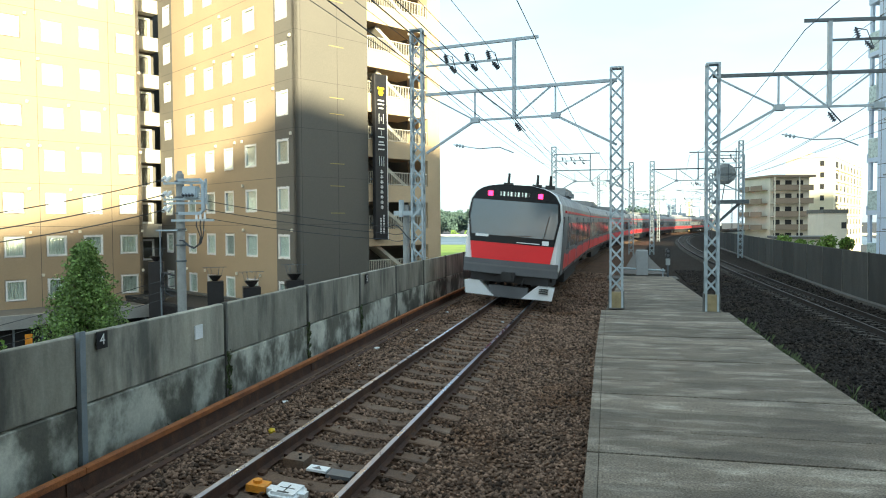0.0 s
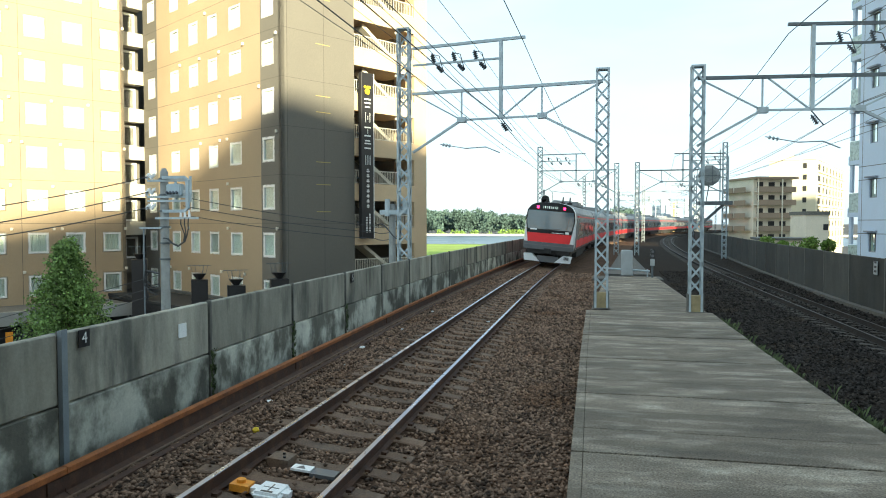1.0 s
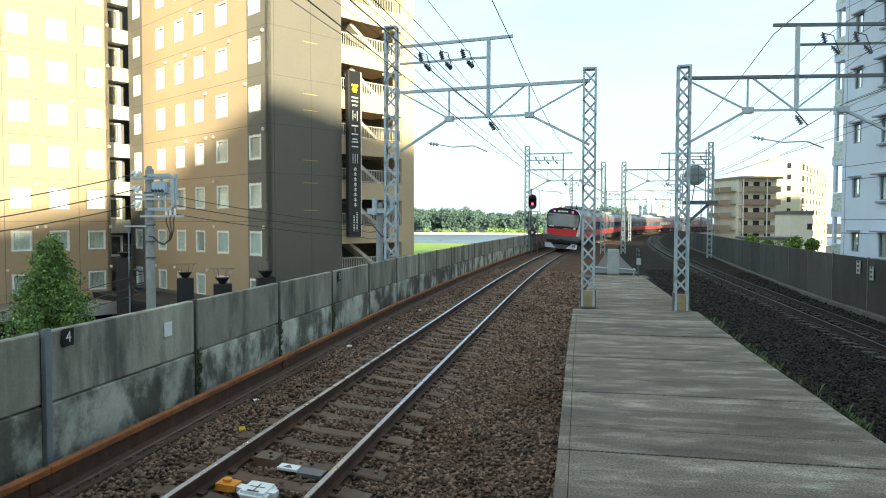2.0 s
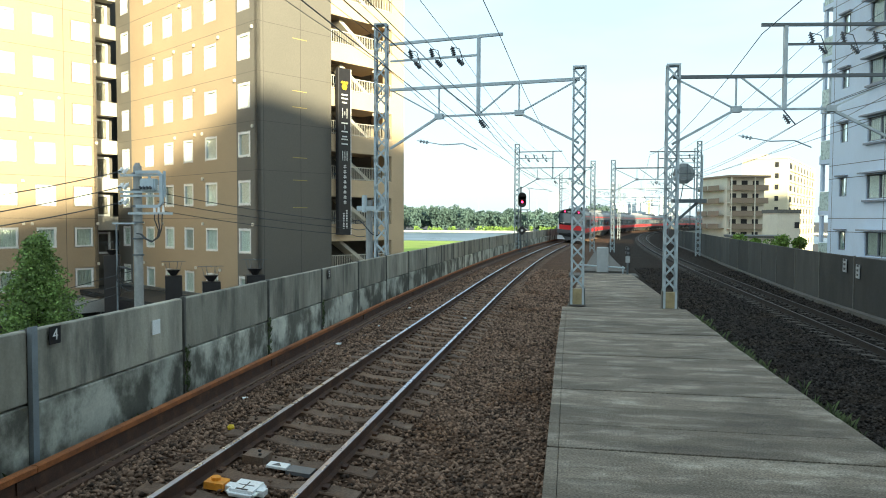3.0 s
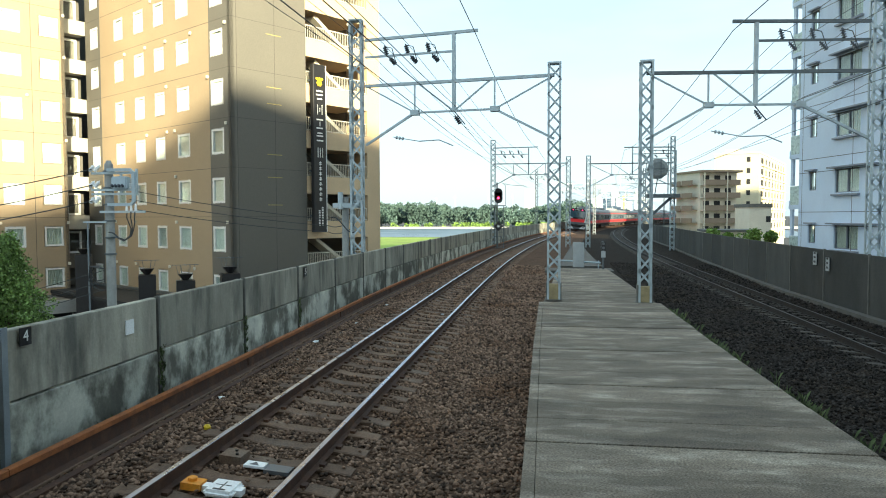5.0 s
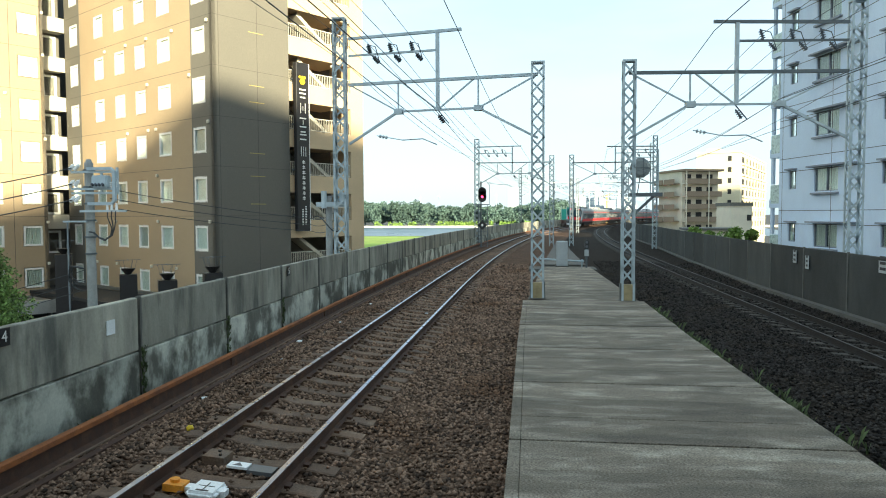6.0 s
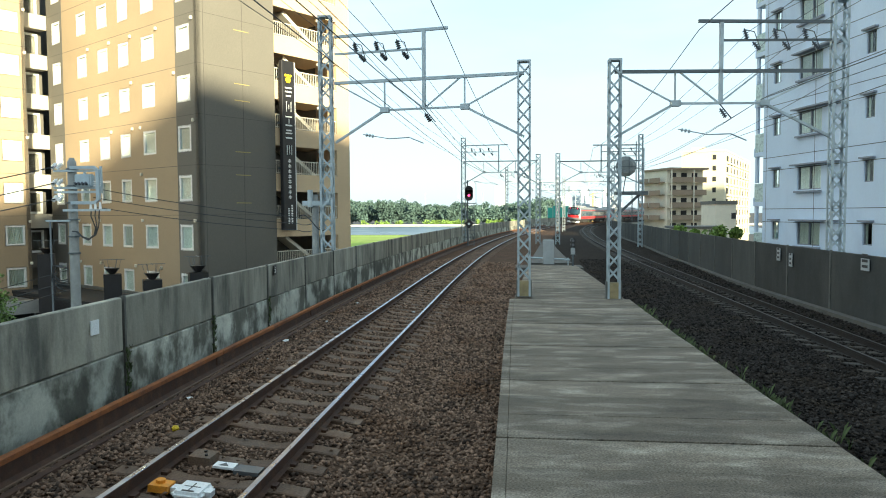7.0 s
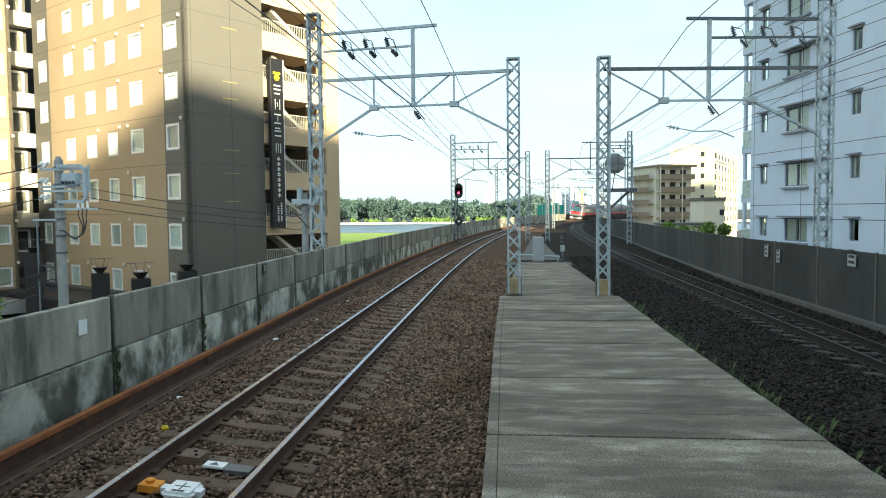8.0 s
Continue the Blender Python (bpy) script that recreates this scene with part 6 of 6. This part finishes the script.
def build_lineside():
    cab = thing("equipment_cabinet", "pale grey steel lineside cabinet on the slab", "cabinet", pose(1.42, 35.7, -0.12))
    bm = bmesh.new()
    box(bm, -0.27, 0.27, -0.2, 0.2, 0.1, 1.3)
    bmesh.ops.bevel(bm, geom=bm.edges[:], offset=0.015, segments=1, affect="EDGES")
    part("body", bm, M_CASE, cab)
    part_fn("door", M_CASE, cab, lambda bm: box(bm, -0.23, 0.23, -0.215, -0.2, 0.16, 1.24))
    part_fn("foot", M_SLABEDGE, cab, lambda bm: box(bm, -0.32, 0.32, -0.26, 0.26, 0, 0.1))
    rail = thing("pipe_barrier", "low grey pipe barrier across the slab", "barrier", pose(0, 35.9, -0.12))
    part_fn("pipe", M_STEEL, rail, lambda bm: tube(bm, (0.35, 0, 0.42), (2.5, 0, 0.30), 0.045, n=8))
    for x in (0.45, 2.4):
        part_fn("post", M_STEEL, rail, lambda bm: tube(bm, (x, 0, 0), (x, 0, 0.40), 0.035, n=8))
    dw = thing("dwarf_signal", "small black two-lamp dwarf signal on a post", "signal", pose(2.5, 34.2, 0.0))
    part_fn("post", M_STEEL_D, dw, lambda bm: tube(bm, (0, 0, 0), (0, 0, 0.9), 0.045, n=8))
    for z in (1.0, 1.2):
        h = part_fn("lamp_head", M_BLACK, dw, lambda bm: tube(bm, (0, 0.1, z), (0, -0.12, z), 0.11, n=14))
        part_fn("lens", M_TGREY, h, lambda bm: tube(bm, (0, -0.121, z), (0, -0.13, z), 0.07, n=12))
    part_fn("plate", M_CASE, dw, lambda bm: box(bm, -0.1, 0.1, -0.08, -0.05, 0.55, 0.85))
    # main signal on the outer mast of the second row
    sg = thing("railway_signal", "black oval railway signal showing red on a ladder post", "signal", pose(-4.10, 58.2, -0.4))
    part_fn("post", M_STEEL_D, sg, lambda bm: (tube(bm, (-0.12, 0.12, 0), (-0.12, 0.12, 5.6), 0.06, n=8), tube(bm, (0.4, 0.12, 0), (0.4, 0.12, 3.7), 0.03, n=6), tube(bm, (-0.35, 0.12, 0), (-0.35, 0.12, 3.7), 0.03, n=6)))
    for i in range(11):
        part_fn("rung", M_STEEL_D, sg, lambda bm: box(bm, -0.35, 0.4, 0.1, 0.13, 0.3 * i + 0.3, 0.3 * i + 0.33))

    def head(bm):
        for i in range(2):
            tube(bm, (0, 0.0, 4.25 + 0.55 * i), (0, -0.08, 4.25 + 0.55 * i), 0.33, n=20)
        box(bm, -0.33, 0.33, -0.08, 0.0, 4.25, 4.8)
    hd = part_fn("head", M_BLACK, sg, head)
    part_fn("red_lamp", M_SIGRED, hd, lambda bm: tube(bm, (0, -0.085, 4.35), (0, -0.11, 4.35), 0.1, n=14), "lit red lamp")
    part_fn("visor", M_BLACK, hd, lambda bm: [box(bm, -0.18, 0.18, -0.35, -0.08, z, z + 0.02) for z in (4.55, 4.98)])
    part_fn("stand", M_STEEL_D, sg, lambda bm: (box(bm, -0.7, 0.6, -0.5, 0.3, 3.68, 3.74), bar(bm, (0.6, -0.4, 3.7), (0.6, -0.4, 5.3), 0.03, 0.03), bar(bm, (0.6, -0.4, 5.3), (0.3, -0.3, 5.6), 0.03, 0.03)))
    part_fn("diamond_board", M_BLACK, sg, lambda bm: box(bm, -0.28, 0.28, -0.03, 0.0, -0.28, 0.28, pose(0, -0.1, 2.05) @ pose(0, 0, 0, 0, 45, 0)), "black diamond board")
    part_fn("board_mark", M_SIGNWHITE, sg, lambda bm: tube(bm, (0, -0.131, 2.05), (0, -0.14, 2.05), 0.1, n=12))
    # service stage with the grey dish on the inner mast of the second row
    stg = thing("service_stage", "dark steel service stage bracketed on the mast", "stage", pose(8.75, 58.3, 4.0))
    part_fn("deck", M_STEEL_D, stg, lambda bm: box(bm, -1.2, 1.3, -0.5, 0.5, -0.12, 0.16))
    part_fn("brace", M_STEEL_D, stg, lambda bm: bar(bm, (0.7, 0, -0.1), (-1.0, 0, -1.7), 0.2, 0.2))
    part_fn("upright", M_STEEL, stg, lambda bm: [bar(bm, (x, 0.3, 0.16), (x, 0.3, 4.6 - 0.9 * abs(x)), 0.08, 0.08) for x in (-0.7, 0.5, 1.1)])
    for z in (1.0, 2.0, 3.0, 3.6):
        part_fn("rail", M_STEEL, stg, lambda bm: bar(bm, (-0.7, 0.3, z), (1.1, 0.3, z), 0.06, 0.06))
    dish = thing("round_balancer", "grey round wire-tension wheel case", "tension wheel", pose(8.3, 57.6, 6.1))
    part_fn("drum", M_DRUM, dish, lambda bm: (tube(bm, (0, -0.2, 0), (0, 0.2, 0), 0.80, n=10), tube(bm, (0, -0.3, 0), (0, -0.2, 0), 0.55, 0.78, n=10)))
    part_fn("drum_strap", M_STEEL_D, dish, lambda bm: (box(bm, 0.18, 0.24, -0.33, -0.26, -0.7, 0.7), box(bm, -0.72, 0.72, -0.33, -0.26, -0.04, 0.02)))
    part_fn("bracket", M_STEEL_D, dish, lambda bm: bar(bm, (0, 0.1, 0), (-0.25, 1.0, 0), 0.1, 0.1))
    part_fn("tail", M_WIRE, dish, lambda bm: bar(bm, (0, 0, -0.7), (-0.2, 0, -2.0), 0.06, 0.06))
    # plates on the walls
    a = at(6.6, outer_wall_off(6.6) + 0.03)
    pl = thing("number_plate_board", "small black board with a white numeral four on the wall", "plate", pose(a.x, 6.74, 1.285, 90, 0, 90))
    part_fn("board", M_BLACK, pl, lambda bm: box(bm, -0.085, 0.085, -0.095, 0.095, -0.004, 0.004))
    text(pl, "4", 0.17, pose(0, 0, 0.008), M_SIGNWHITE)
    a = at(15.9, outer_wall_off(15.9) + 0.03)
    pl = thing("number_plate_board", "small black board with a white numeral five on the wall", "plate", pose(a.x, 16.0, 1.24, 90, 0, 90))
    part_fn("board", M_BLACK, pl, lambda bm: box(bm, -0.1, 0.1, -0.11, 0.11, -0.004, 0.004))
    text(pl, "5", 0.2, pose(0, 0, 0.008), M_SIGNWHITE)
    a = at(8.7, outer_wall_off(8.7) + 0.012)
    tagged(part_fn("wall_plate", M_TWHITE, None, lambda bm: box(bm, a.x - 0.005, a.x + 0.012, 8.62, 8.80, 0.98, 1.17)), "small blank white plate on the wall", "plate")
    for s, w, h in ((23.55, 0.26, 0.42), (24.6, 0.3, 0.42), (18.6, 0.42, 0.3)):
        q, r = at(s, inner_wall_off(s) - 0.05), at(s + w, inner_wall_off(s + w) - 0.05)
        p = thing("wall_notice", "small white notice with dark unreadable bars on the wall", "notice", pose(q.x, q.y, 0.78 if s == 23.55 else 0.9 if s > 20 else 1.04, 0, 0, -math.degrees(math.atan2(r.x - q.x, r.y - q.y))), group="wall notices")
        part_fn("board", M_CASE, p, lambda bm: box(bm, -0.01, 0.01, 0, w, 0, h))
        part_fn("bars", M_BLACK, p, lambda bm: [box(bm, -0.014, -0.0105, 0.06, w - 0.06, 0.07 + 0.14 * i, 0.14 + 0.14 * i) for i in range(3)])
    # beacon between the rails and small things beside it
    m = car_pose(6.35)
    bc = thing("track_beacon", "white track beacon with dark marks between the rails", "beacon", m)
    bm = bmesh.new()
    box(bm, -0.17, 0.13, -0.16, 0.16, -0.16, -0.085)
    bmesh.ops.bevel(bm, geom=bm.edges[:], offset=0.03, segments=2, affect="EDGES")
    part("plate", bm, M_TWHITE, bc)
    part_fn("ear", M_TWHITE, bc, lambda bm: (box(bm, -0.22, 0.18, -0.05, 0.05, -0.16, -0.10),))
    part_fn("mark", M_BLACK, bc, lambda bm: (box(bm, -0.1, 0.06, -0.006, 0.006, -0.084, -0.082), box(bm, -0.026, -0.014, -0.08, 0.08, -0.084, -0.082), box(bm, -0.08, 0.04, -0.12, -0.09, -0.084, -0.082)))
    yb = thing("yellow_terminal", "orange-yellow cable terminal beside the beacon", "terminal", m)
    part_fn("case", M_ORANGEP, yb, lambda bm: (box(bm, -0.42, -0.225, -0.09, 0.07, -0.15, -0.08), tube(bm, (-0.34, 0, -0.08), (-0.34, 0, -0.05), 0.045, n=10)))
    m = car_pose(7.05)
    tb = thing("triangle_board", "flat white board with a dark triangle mark", "board", m)
    part_fn("board", M_TWHITE, tb, lambda bm: box(bm, -0.1, 0.12, -0.08, 0.06, -0.14, -0.115))
    part_fn("mark", M_TGREY, tb, lambda bm: bm.faces.new([bm.verts.new(p) for p in ((-0.05, -0.05, -0.112), (0.06, -0.05, -0.112), (0.0, 0.04, -0.112))]))
    part_fn("base", M_TGREY, tb, lambda bm: box(bm, 0.13, 0.4, -0.1, 0.08, -0.17, -0.13))
    wb = thing("sleeper_block", "worn wooden block with bolts between the rails", "block", car_pose(7.2))
    part_fn("block", M_SLEEPER, wb, lambda bm: box(bm, -0.42, -0.18, -0.12, 0.12, -0.2, -0.09))
    part_fn("bolts", M_BLACK, wb, lambda bm: [tube(bm, (x, y, -0.09), (x, y, -0.07), 0.018, n=8) for x, y in ((-0.3, 0.05), (-0.25, -0.05))])
    bm = bmesh.new()
    bmesh.ops.create_icosphere(bm, subdivisions=1, radius=0.05)
    ys = part("painted_stone", bm, M_YELLOW)
    ys.matrix_basis = Matrix.Translation(at(8.05, -1.05, bed(8, -1.05) + 0.03)) @ pose(0, 0, 0, 20, 10, 0)
    tagged(ys, "single yellow painted ballast stone", "stone")


def build_scraps():
    """Pale stone-shaped bits standing for paper scraps lying on the ballast."""
    for s, o, r, m in ((9.9, -1.75, 0.05, M_TWHITE), (14.6, -1.9, 0.07, M_TWHITE), (15.4, -1.55, 0.04, M_CASE), (12.2, -1.4, 0.035, M_CASE), (17.2, -1.7, 0.05, M_CASE), (19.0, 0.2, 0.05, M_CASE), (21.0, -1.8, 0.06, M_TWHITE)):
        bm = bmesh.new()
        bmesh.ops.create_icosphere(bm, subdivisions=1, radius=r)
        for k, v in enumerate(bm.verts):
            v.co *= 0.75 + 0.1 * (k * 7 % 5)
        bmesh.ops.scale(bm, vec=(1.3, 0.9, 0.5), verts=bm.verts)
        ob = part("pale_stone", bm, m)
        ob.matrix_basis = Matrix.Translation(at(s, o, bed(s, o) + 0.03)) @ pose(0, 0, 0, 0, 8, 37 * s)
        tagged(ob, "pale flattened scrap lying on the brown ballast", "stone", group="pale stones")


def build_weeds():
    rng = np.random.default_rng(31)
    roots = []
    for k in range(1200):
        y = rng.uniform(6, 20)
        if math.sin(y * 5.3) + math.sin(y * 1.3 + 1) + rng.normal(0, 0.5) < 0.1:
            continue
        roots.append((slab_edges(y)[1] + abs(rng.normal(0, 0.13)) + 0.02, y, -0.17, rng.uniform(0.05, 0.13) + 0.14 * rng.uniform() ** 4))
    for k in range(700):
        s = rng.uniform(4, 34)
        if math.sin(s * 2.3) + math.sin(s * 0.9) < 0.1:
            continue
        p = at(s, outer_wall_off(s) + abs(rng.normal(0, 0.06)) + 0.02)
        roots.append((p.x, p.y, -0.18, rng.uniform(0.08, 0.24)))
    for k in range(160):
        s = (12.5, 15.6, 9.5)[k % 3] + rng.normal(0, 0.04)
        p = at(s, outer_wall_off(s) + 0.03)
        roots.append((p.x, p.y, rng.uniform(-0.05, 0.65), 0.06))
    vs, fs = [], []
    for x, y, z, h in roots:
        for j in range(3):
            a = rng.uniform(0, 6.28)
            d = np.array((math.cos(a), math.sin(a), 0)) * h * 0.5
            w = np.array((-math.sin(a), math.cos(a), 0)) * 0.008
            p = np.array((x, y, z))
            k = len(vs)
            vs += [p - w, p + w, p + d * 0.5 + (0, 0, h * 0.8) + w * 0.8, p + d + (0, 0, h)]
            fs.append((k, k + 1, k + 2, k + 3))
    tagged(mesh_np("weeds", np.array(vs), np.array(fs), M_WEED), "green weeds along slab edge and wall foot", "weeds", kind="stuff")


build_ground()
build_slab()
build_hotel()
build_blue()
build_distance()
build_street()
build_catenary()
build_lineside()
CARS = build_train()
build_scraps()
build_weeds()
build_tracks()
build_walls()
build_stones()


def motions():
    """The train runs away round the curve."""
    for i, car in enumerate(CARS):
        walk(car, [(0.5 * k, car_pose(REAR_AT_START + 10 + 20 * i + SPEED * 0.5 * k)) for k in range(17)])


motions()
